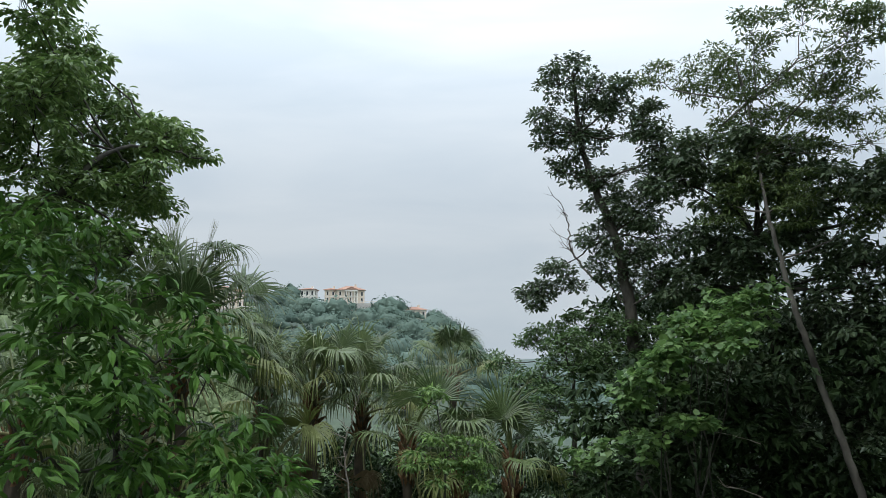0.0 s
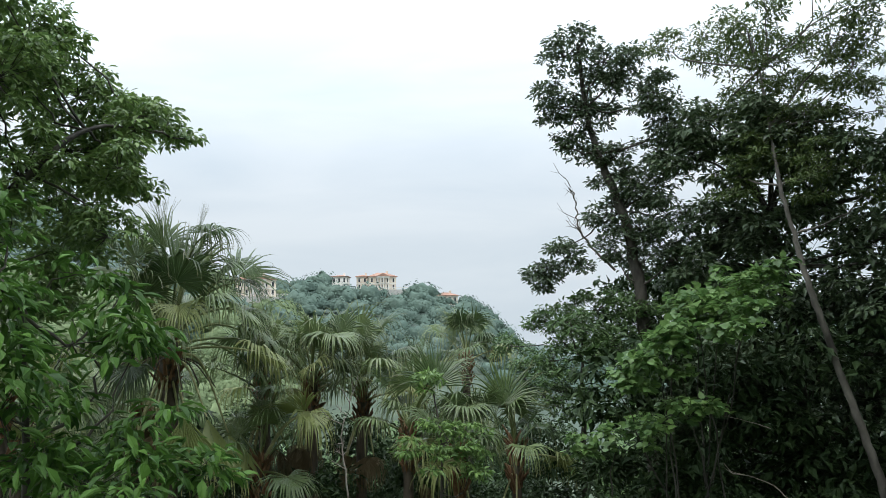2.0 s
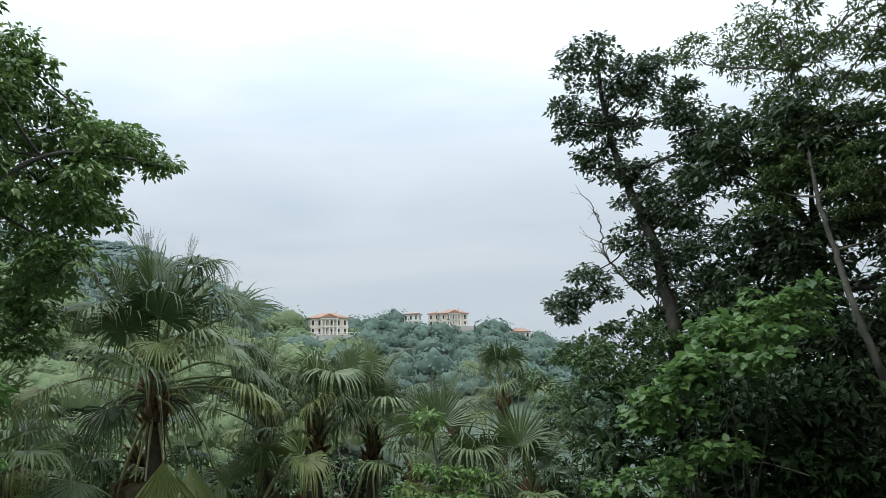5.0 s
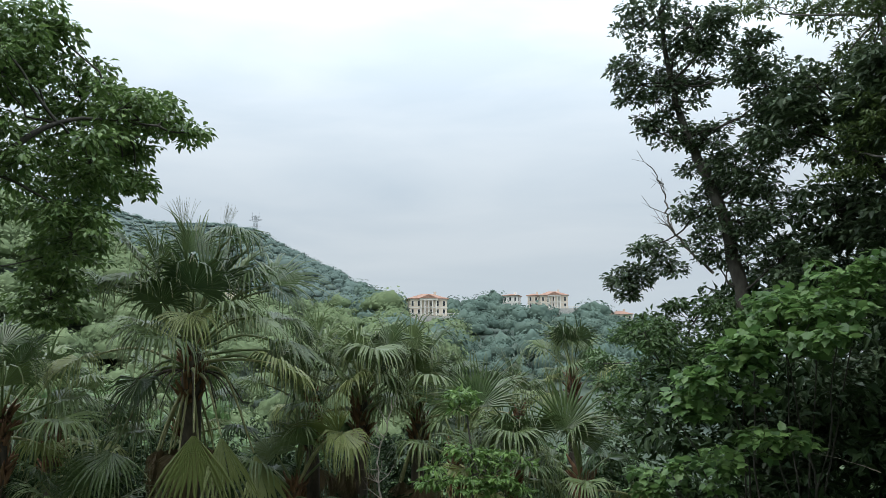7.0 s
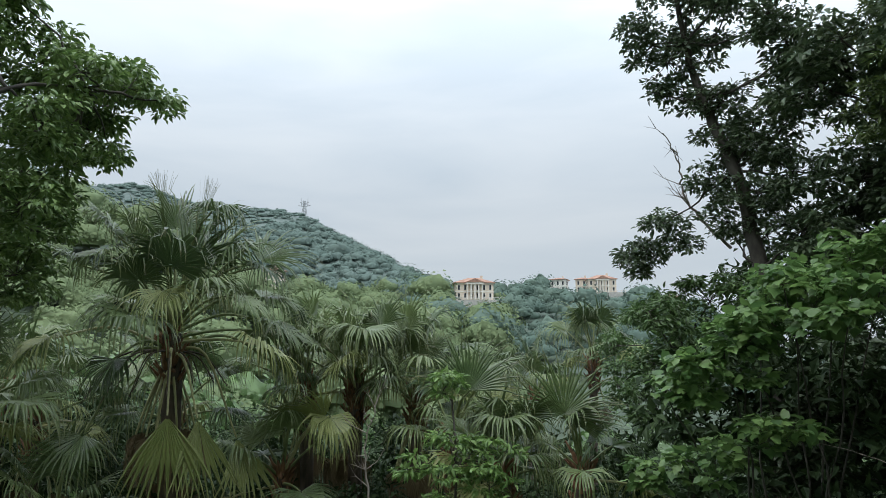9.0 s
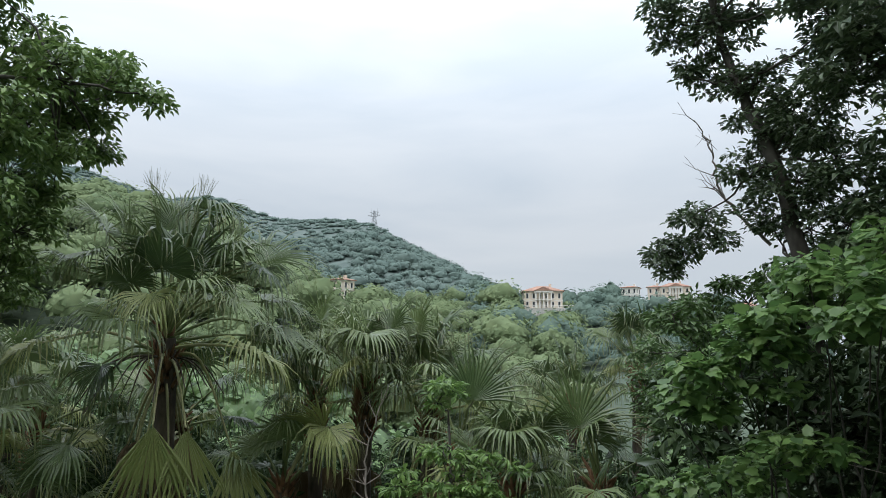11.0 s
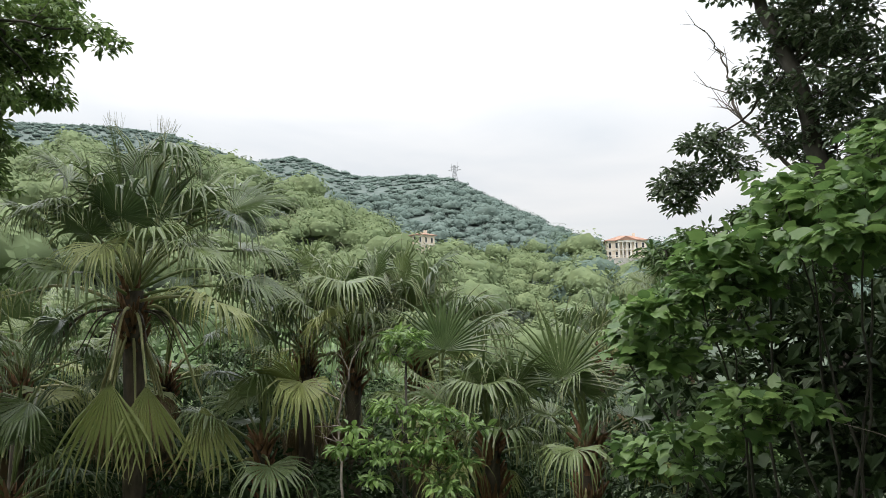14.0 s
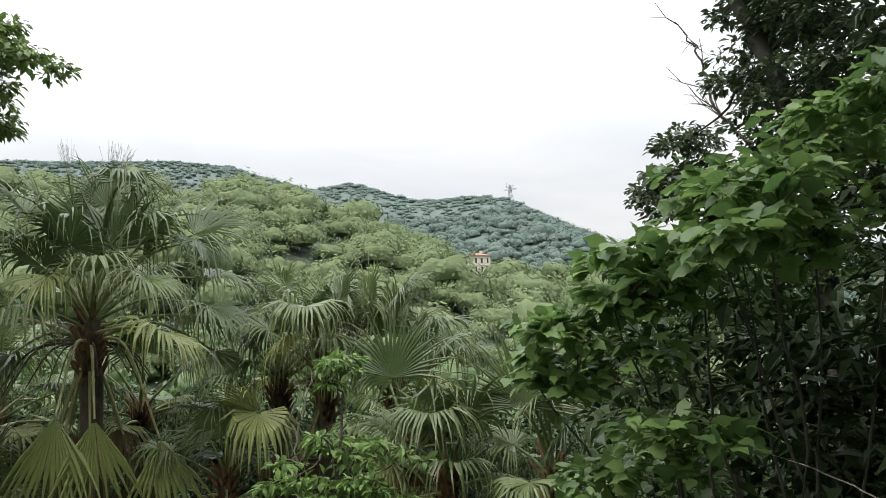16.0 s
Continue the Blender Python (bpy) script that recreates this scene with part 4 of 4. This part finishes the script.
def build_broad_bush():
    rng = np.random.default_rng(31)
    base = foot(6.6, 10.1)
    ob = thing("broad_leaved_bush", base, "sprawling bush with large lobed light-green leaves", "bush")
    lv, tw = Geo(), Geo()
    for k, lobe in enumerate((BIG_A + BIG_B)[::2]):
        c = np.array(lobe[:3])
        b = np.array(base) + np.array([rng.normal(0, 0.5), rng.normal(0.3, 0.3), 0])
        st = Geo()
        tube(st, curve_points([b, b + (c - b) * 0.55 + np.array([rng.normal(0, 0.2), 0.2, 0.25]), c], 5, rng, 0.02), 0.02, 0.006, 5)
        part_of("stem", local(st, ob), BARK_DARK, ob)
    crown(BIG_A + BIG_B + BIG_C, rng, lv, tw, LOBED, 480, 0.125, 0.9, 0.22, 0.3, 0.005, 0.45, 0.55, 1.1)
    tagged(part_of("branchwork", local(tw, ob), BARK_DARK, ob), kind="stuff")
    part_of("foliage", local(lv, ob), LEAF_BIG, ob, smooth=True)
    # the single large leaves on the side of the path
    shapes = []
    for k in range(3):
        g = Geo()
        put_leaves(g, LOBED, np.zeros((1, 3)), np.array([[0, 1.0, -0.12 * k]]), np.array([[0, 0.0, 1.0]]), [1.0], [0.9 + 0.07 * k])
        shapes.append(g.mesh("leaf", LEAF_BIG_PART))
    lobes = BIG_A + BIG_B
    for k in range(280):
        x, y, z, r = lobes[rng.integers(len(lobes))]
        d = unit(rng.normal(0, 1, 3) + np.array([-0.2, -0.7, 0.7]))
        p = np.array([x, y, z]) + d * r * rng.uniform(0.75, 1.05) - np.array(base)
        leaf = new("leaf", shapes[k % 3])
        leaf.parent = ob
        leaf.matrix_basis = (Matrix.Translation(p) @ Euler((radians(rng.normal(-12, 16)), radians(rng.normal(0, 16)), radians(math.degrees(math.atan2(-d[0], d[1])) + rng.normal(0, 45)))).to_matrix().to_4x4()
                             @ Matrix.Scale(rng.uniform(0.09, 0.155), 4))


build_broad_bush()

CENTRE = [(2.26, 11.29, 1.44, 0.25), (2.31, 10.93, 0.77, 0.21), (2.70, 11.01, 0.67, 0.25), (3.06, 11.18, 0.58, 0.17), (1.97, 10.79, 0.43, 0.24), (1.81, 10.67, 0.36, 0.12),
          (2.60, 10.81, 0.39, 0.27), (2.86, 10.78, 0.13, 0.35), (2.27, 10.69, 0.15, 0.24)]
build_tree("shrub", foot(2.4, 11.0), [(2.4, 11.0, -2.0), (2.38, 10.95, -0.4), (2.4, 10.95, 0.4), (2.3, 11.2, 1.2)], CENTRE, 27,
           "slender shrub with bright-green drooping leaves among the palms", "shrub", LEAF_SHRUB, BARK_DARK, OVAL, 1500, 0.12, 0.42, 0.03, 0.012, limb_r=0.012, clump=0.13, twig=0.004, flat=0.4, droop=0.45)


# ---- undergrowth down the slope ----
def build_undergrowth():
    rng = np.random.default_rng(41)
    lobes = []
    for k in range(170):
        x, y = rng.uniform(-9, 11), rng.uniform(12.4, 24)
        z = rng.uniform(-3.0, 0.2) - 0.06 * max(0, y - 14)
        lobes.append((x, y, z, rng.uniform(0.5, 0.95)))
    for k in range(50):
        lobes.append((rng.uniform(-7, 0), rng.uniform(11.8, 13.5), rng.uniform(-3, -0.6), rng.uniform(0.4, 0.8)))
    for k in range(70):
        lobes.append((rng.uniform(-10, -2.8), rng.uniform(12.6, 16), rng.uniform(-2.5, 0.5), rng.uniform(0.5, 0.8)))
    for k in range(70):
        lobes.append((rng.uniform(-2.5, 4.8), rng.uniform(13.4, 17), rng.uniform(-2.5, 0.2), rng.uniform(0.5, 0.8)))
    lv, tw = Geo(), Geo()
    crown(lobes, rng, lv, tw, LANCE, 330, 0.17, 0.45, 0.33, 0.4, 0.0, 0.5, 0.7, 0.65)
    ob = new("undergrowth", lv.mesh("undergrowth", LEAF_SHADE, False))
    tagged(ob, "tangled undergrowth filling the slope below the palms, shade painted into its leaf colour", "undergrowth", kind="stuff")


def build_thicket():
    rng = np.random.default_rng(42)
    lobes = []
    for k in range(60):
        y = rng.uniform(13.2, 19)
        lobes.append((rng.uniform(7.2, 16), y, rng.uniform(-1.5, 3.6), rng.uniform(0.9, 1.3)))
    for k in range(46):
        lobes.append((rng.uniform(5.2, 9.2), rng.uniform(10.5, 12.2), rng.uniform(-1.2, 2.0), rng.uniform(0.45, 0.7)))
    for k in range(14):
        lobes.append((rng.uniform(9.6, 13), rng.uniform(9.0, 12.0), rng.uniform(-1.0, 2.5), rng.uniform(0.7, 1.0)))
    lv, tw = Geo(), Geo()
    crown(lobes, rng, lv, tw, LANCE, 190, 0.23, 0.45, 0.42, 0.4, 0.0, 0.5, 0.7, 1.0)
    # The shade is in the leaf colour, not only from the trees above.
    ob = new("thicket", lv.mesh("thicket", LEAF_SHADE, False))
    tagged(ob, "deep thicket under the trees, its leaves coloured near-black as shade", "thicket", kind="stuff")


def build_slope_trees():
    rng = np.random.default_rng(43)
    lobes = [(rng.uniform(-24, -5), rng.uniform(14, 30), rng.uniform(-4.5, -0.6), rng.uniform(1.3, 2.2)) for k in range(34)]
    lobes += [(rng.uniform(-6, 9), rng.uniform(24, 36), rng.uniform(-6, -2.0), rng.uniform(1.3, 2.2)) for k in range(26)]
    lv, tw = Geo(), Geo()
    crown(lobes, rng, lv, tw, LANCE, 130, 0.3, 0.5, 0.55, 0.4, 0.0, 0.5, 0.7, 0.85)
    # Tree tops take the same darkened colour to read as shaded.
    ob = new("slope_trees", lv.mesh("slope_trees", LEAF_SHADE, False))
    tagged(ob, "rounded tree tops on the slope below the palms, coloured dark for shade", "trees", kind="stuff")


build_undergrowth()
build_thicket()
build_slope_trees()


# ---- dry branches ----
def build_bare_branch(points, r0, seed, label, twigs=12):
    rng = np.random.default_rng(seed)
    ob = thing("dry_branch", points[0], label, "branch")
    g = Geo()
    line = curve_points(points, 6, rng, r0 * 0.5)
    tube(g, line, r0, r0 * 0.25, 5)
    for k in range(twigs):
        i = rng.integers(len(line) // 4, len(line) - 1)
        d = unit(np.array([-0.8, 0, 0.9]) + rng.normal(0, 0.6, 3))
        ln = rng.uniform(0.25, 0.7)
        p = line[i]
        q = p + d * ln * 0.5 + rng.normal(0, 0.04, 3)
        e = q + unit(d + np.array([0, 0, 0.6])) * ln * 0.5
        tube(g, [p, q, e], 0.009, 0.003, 4)
        tube(g, [q, q + unit(d + rng.normal(0, 0.7, 3)) * 0.22], 0.005, 0.002, 3)
    part_of("wood", local(g, ob), TWIG_PALE, ob)


build_bare_branch([(6.45, 14.3, 3.6), (6.04, 14.6, 4.16), (5.77, 14.6, 4.58), (5.71, 14.5, 5.01), (5.63, 14.4, 5.3), (5.43, 14.3, 5.63)], 0.03, 51, "bare dry branch with fine twigs reaching out of the dark tree")
build_bare_branch([(0.9, 12.4, -2.5), (0.8, 12.4, -0.4), (0.7, 12.5, 0.4), (0.85, 12.5, 1.0), (1.0, 12.6, 1.5)], 0.022, 52, "thin pale dead stem standing among the palms")


build_bare_branch([(7.14, 9.21, 0.68), (6.87, 9.42, 0.78), (6.47, 9.71, 0.88)], 0.006, 53, "thin pale bare stem crossing the broad-leaved bush", 0)
build_bare_branch([(7.5, 9.05, -0.57), (7.12, 9.21, -0.14), (6.51, 9.31, 0.08)], 0.012, 54, "pale bare stem in the shade under the trees", 1)


# ---- villas on the ridge ----
def box(bm, x0, y0, z0, x1, y1, z1):
    bmesh.ops.create_cube(bm, size=1.0, matrix=Matrix.Translation(((x0 + x1) / 2, (y0 + y1) / 2, (z0 + z1) / 2)) @ Matrix.Diagonal((x1 - x0, y1 - y0, z1 - z0, 1)))


def hip_roof(w, d, h, over=0.7, t=0.25):
    bm = bmesh.new()
    x, y = w / 2 + over, d / 2 + over
    rx = max(0.3, w / 2 - d / 2)
    low = [bm.verts.new(p) for p in ((-x, -y, 0), (x, -y, 0), (x, y, 0), (-x, y, 0))]
    edge = [bm.verts.new(p) for p in ((-x, -y, t), (x, -y, t), (x, y, t), (-x, y, t))]
    a, b = bm.verts.new((-rx, 0, h)), bm.verts.new((rx, 0, h))
    bm.faces.new(low[::-1])
    for i in range(4):
        j = (i + 1) % 4
        bm.faces.new((low[i], low[j], edge[j], edge[i]))
    bm.faces.new((edge[0], edge[1], b, a))
    bm.faces.new((edge[1], edge[2], b))
    bm.faces.new((edge[2], edge[3], a, b))
    bm.faces.new((edge[3], edge[0], a))
    return bm


def build_villa(at, turn, w, d, floors, wall, label, bays=6, roof_h=2.6, terrace=True, storey=3.3):
    house = thing("villa", at, label, "house", "villas on the wooded hills")
    house.rotation_euler = (0, 0, radians(turn))
    h = floors * storey
    bm = bmesh.new()
    box(bm, -w / 2, -d / 2, -4, w / 2, d / 2, h)
    part("wall", bm, wall, house)
    bm = bmesh.new()
    for k in range(1, floors + 1):
        box(bm, -w / 2 - 0.25, -d / 2 - 0.25, k * storey - 0.35, w / 2 + 0.25, d / 2 + 0.25, k * storey - 0.05)
    part("cornice", bm, WALL_WHITE, house)
    bm = hip_roof(w, d, roof_h)
    bm.transform(Matrix.Translation((0, 0, h)))
    roof = part("roof", bm, ROOF_TILE, house)
    bm = bmesh.new()
    box(bm, w * 0.18, -0.5, h + roof_h * 0.3, w * 0.18 + 1.0, 0.5, h + roof_h + 0.9)
    part("chimney", bm, wall, roof)
    step = w / bays
    for k in range(floors):
        for i in range(bays):
            cx = -w / 2 + step * (i + 0.5)
            win = new("window")
            win.parent = house
            win.location = (cx, -d / 2, k * storey + 0.5)
            bm = bmesh.new()
            ww, hh = step * 0.16, storey * 0.6
            box(bm, -ww - 0.16, -0.12, -0.12, -ww, 0.05, hh + 0.16)
            box(bm, ww, -0.12, -0.12, ww + 0.16, 0.05, hh + 0.16)
            box(bm, -ww, -0.12, hh, ww, 0.05, hh + 0.16)
            box(bm, -ww, -0.16, -0.14, ww, 0.05, 0)
            part("frame", bm, WALL_WHITE, win)
            bm = bmesh.new()
            box(bm, -ww, -0.03, 0, ww, 0.04, hh)
            part("pane", bm, GLASS, win)
        for sgn in (-1, 1):
            for i in range(2):
                win = new("window")
                win.parent = house
                win.location = (sgn * w / 2, -d / 4 + i * d / 2, k * storey + 0.6)
                bm = bmesh.new()
                box(bm, -0.05, -0.7, 0, 0.05, 0.7, storey * 0.6)
                part("pane", bm, GLASS, win)
    if terrace:
        for i in range(5):
            bm = bmesh.new()
            cx = (i - 2) * w * 0.1
            bmesh.ops.create_cone(bm, cap_ends=True, segments=10, radius1=0.32, radius2=0.26, depth=h - 0.6, matrix=Matrix.Translation((cx, -d / 2 - 1.6, h / 2 - 0.3)))
            part("column", bm, WALL_WHITE, house)
        bm = bmesh.new()
        box(bm, -w * 0.24, -d / 2 - 2.0, h - 0.6, w * 0.24, -d / 2 + 0.1, h + 0.1)
        box(bm, -w * 0.24, -d / 2 - 2.0, storey - 0.3, w * 0.24, -d / 2 - 0.02, storey)
        part("portico", bm, WALL_WHITE, house)
        bm = bmesh.new()
        a = [bm.verts.new(q) for q in ((-w * 0.26, -d / 2 - 2.2, h + 0.1), (w * 0.26, -d / 2 - 2.2, h + 0.1), (0, -d / 2 - 2.2, h + 1.7))]
        b = [bm.verts.new(q) for q in ((-w * 0.26, 0, h + 0.1), (w * 0.26, 0, h + 0.1), (0, 0, h + 1.7))]
        bm.faces.new(a)
        bm.faces.new(b[::-1])
        for i in range(3):
            bm.faces.new((a[i], b[i], b[(i + 1) % 3], a[(i + 1) % 3]))
        part("gable", bm, ROOF_TILE, house)
        bm = bmesh.new()
        box(bm, -w / 2 - 1, -d / 2 - 4, -3.5, w / 2 + 6, -d / 2 - 0.3, -0.35)
        part("terrace", bm, STONE, house)
        bm = bmesh.new()
        n = int(w + 7) // 2
        for i in range(n + 1):
            px = -w / 2 - 1 + i * (w + 7) / n
            box(bm, px - 0.12, -d / 2 - 4, -0.35, px + 0.12, -d / 2 - 3.7, 0.55)
        box(bm, -w / 2 - 1, -d / 2 - 4.05, 0.55, w / 2 + 6, -d / 2 - 3.65, 0.75)
        part("balustrade", bm, WALL_WHITE, house)
    return house


def polar(az, r, el):
    return (MIDDLE[0] + r * math.sin(radians(az)), MIDDLE[1] + r * math.cos(radians(az)), 1.65 + r * math.tan(radians(el)))


build_villa(polar(-9.25, 322, 4.5), 14, 15, 11, 2, WALL_CREAM, "two-storey cream villa with a hipped terracotta roof and terrace", 6)
build_villa(polar(-0.2, 415, 4.95), 8, 14, 10, 2, WALL_CREAM, "cream villa with a hipped terracotta roof on the hilltop", 5)
build_villa(polar(-1.5, 425, 5.0), -6, 6, 7, 2, WALL_CREAM, "peach-coloured villa wing with a tiled roof", 2, 1.4, False)
build_villa(polar(-3.1, 418, 5.0), -10, 8, 7, 2, WALL_WHITE, "white villa with a flat-pitched roof on the hilltop", 3, 1.2, False)
build_villa(polar(4.4, 410, 4.0), 10, 11, 8, 1, WALL_CREAM, "low villa with a reddish roof among hilltop trees", 4, 2.0, False)
build_villa(polar(-23.6, 300, 4.6), 55, 7.5, 7, 3, WALL_CREAM, "narrow cream house with stacked storeys half hidden in the woods", 3, 1.4, False, 3.2)
build_villa(polar(-43.4, 310, 9.6), 60, 9, 8, 2, WALL_CREAM, "cream house showing above the trees on the slope", 3, 1.6, False, 3.0)


# ---- pylon on the mountain ----
def build_pylon(at, h):
    ob = thing("pylon", at, "grey steel lattice power pylon on the mountain ridge", "pylon")
    r = 0.22
    for sx in (-1, 1):
        for sy in (-1, 1):
            g = Geo()
            tube(g, [(sx * 2.6, sy * 2.6, -3), (sx * 1.1, sy * 1.1, h * 0.55), (sx * 0.7, sy * 0.7, h)], r, r * 0.7, 4)
            part_of("leg", g, STEEL, ob)
    g = Geo()
    for k in range(5):
        z0, z1 = h * k / 5, h * (k + 1) / 5
        a, b = 2.4 - 1.6 * k / 5, 2.4 - 1.6 * (k + 1) / 5
        for s in (-1, 1):
            tube(g, [(-a, s * a, z0), (b, s * b, z1)], r * 0.6, r * 0.6, 4)
            tube(g, [(a, s * a, z0), (-b, s * b, z1)], r * 0.6, r * 0.6, 4)
    part_of("bracing", g, STEEL, ob)
    for z, w in ((h * 0.62, 6.5), (h * 0.82, 4.5)):
        g = Geo()
        tube(g, [(-w, 0, z + 1.2), (-w * 0.3, 0, z), (w * 0.3, 0, z), (w, 0, z + 1.2)], r, r, 4)
        tube(g, [(-w, 0, z + 1.2), (0, 0, z + 1.9), (w, 0, z + 1.2)], r * 0.7, r * 0.7, 4)
        part_of("cross_arm", g, STEEL, ob)
    for s in (-1, 1):
        g = Geo()
        tube(g, [(s * 3.0, 0, h * 0.62), (s * 3.4, 0, h * 1.18)], r, r * 0.5, 4)
        part_of("mast", g, STEEL, ob)


build_pylon(polar(-21.3, 760, 10.35), 15)
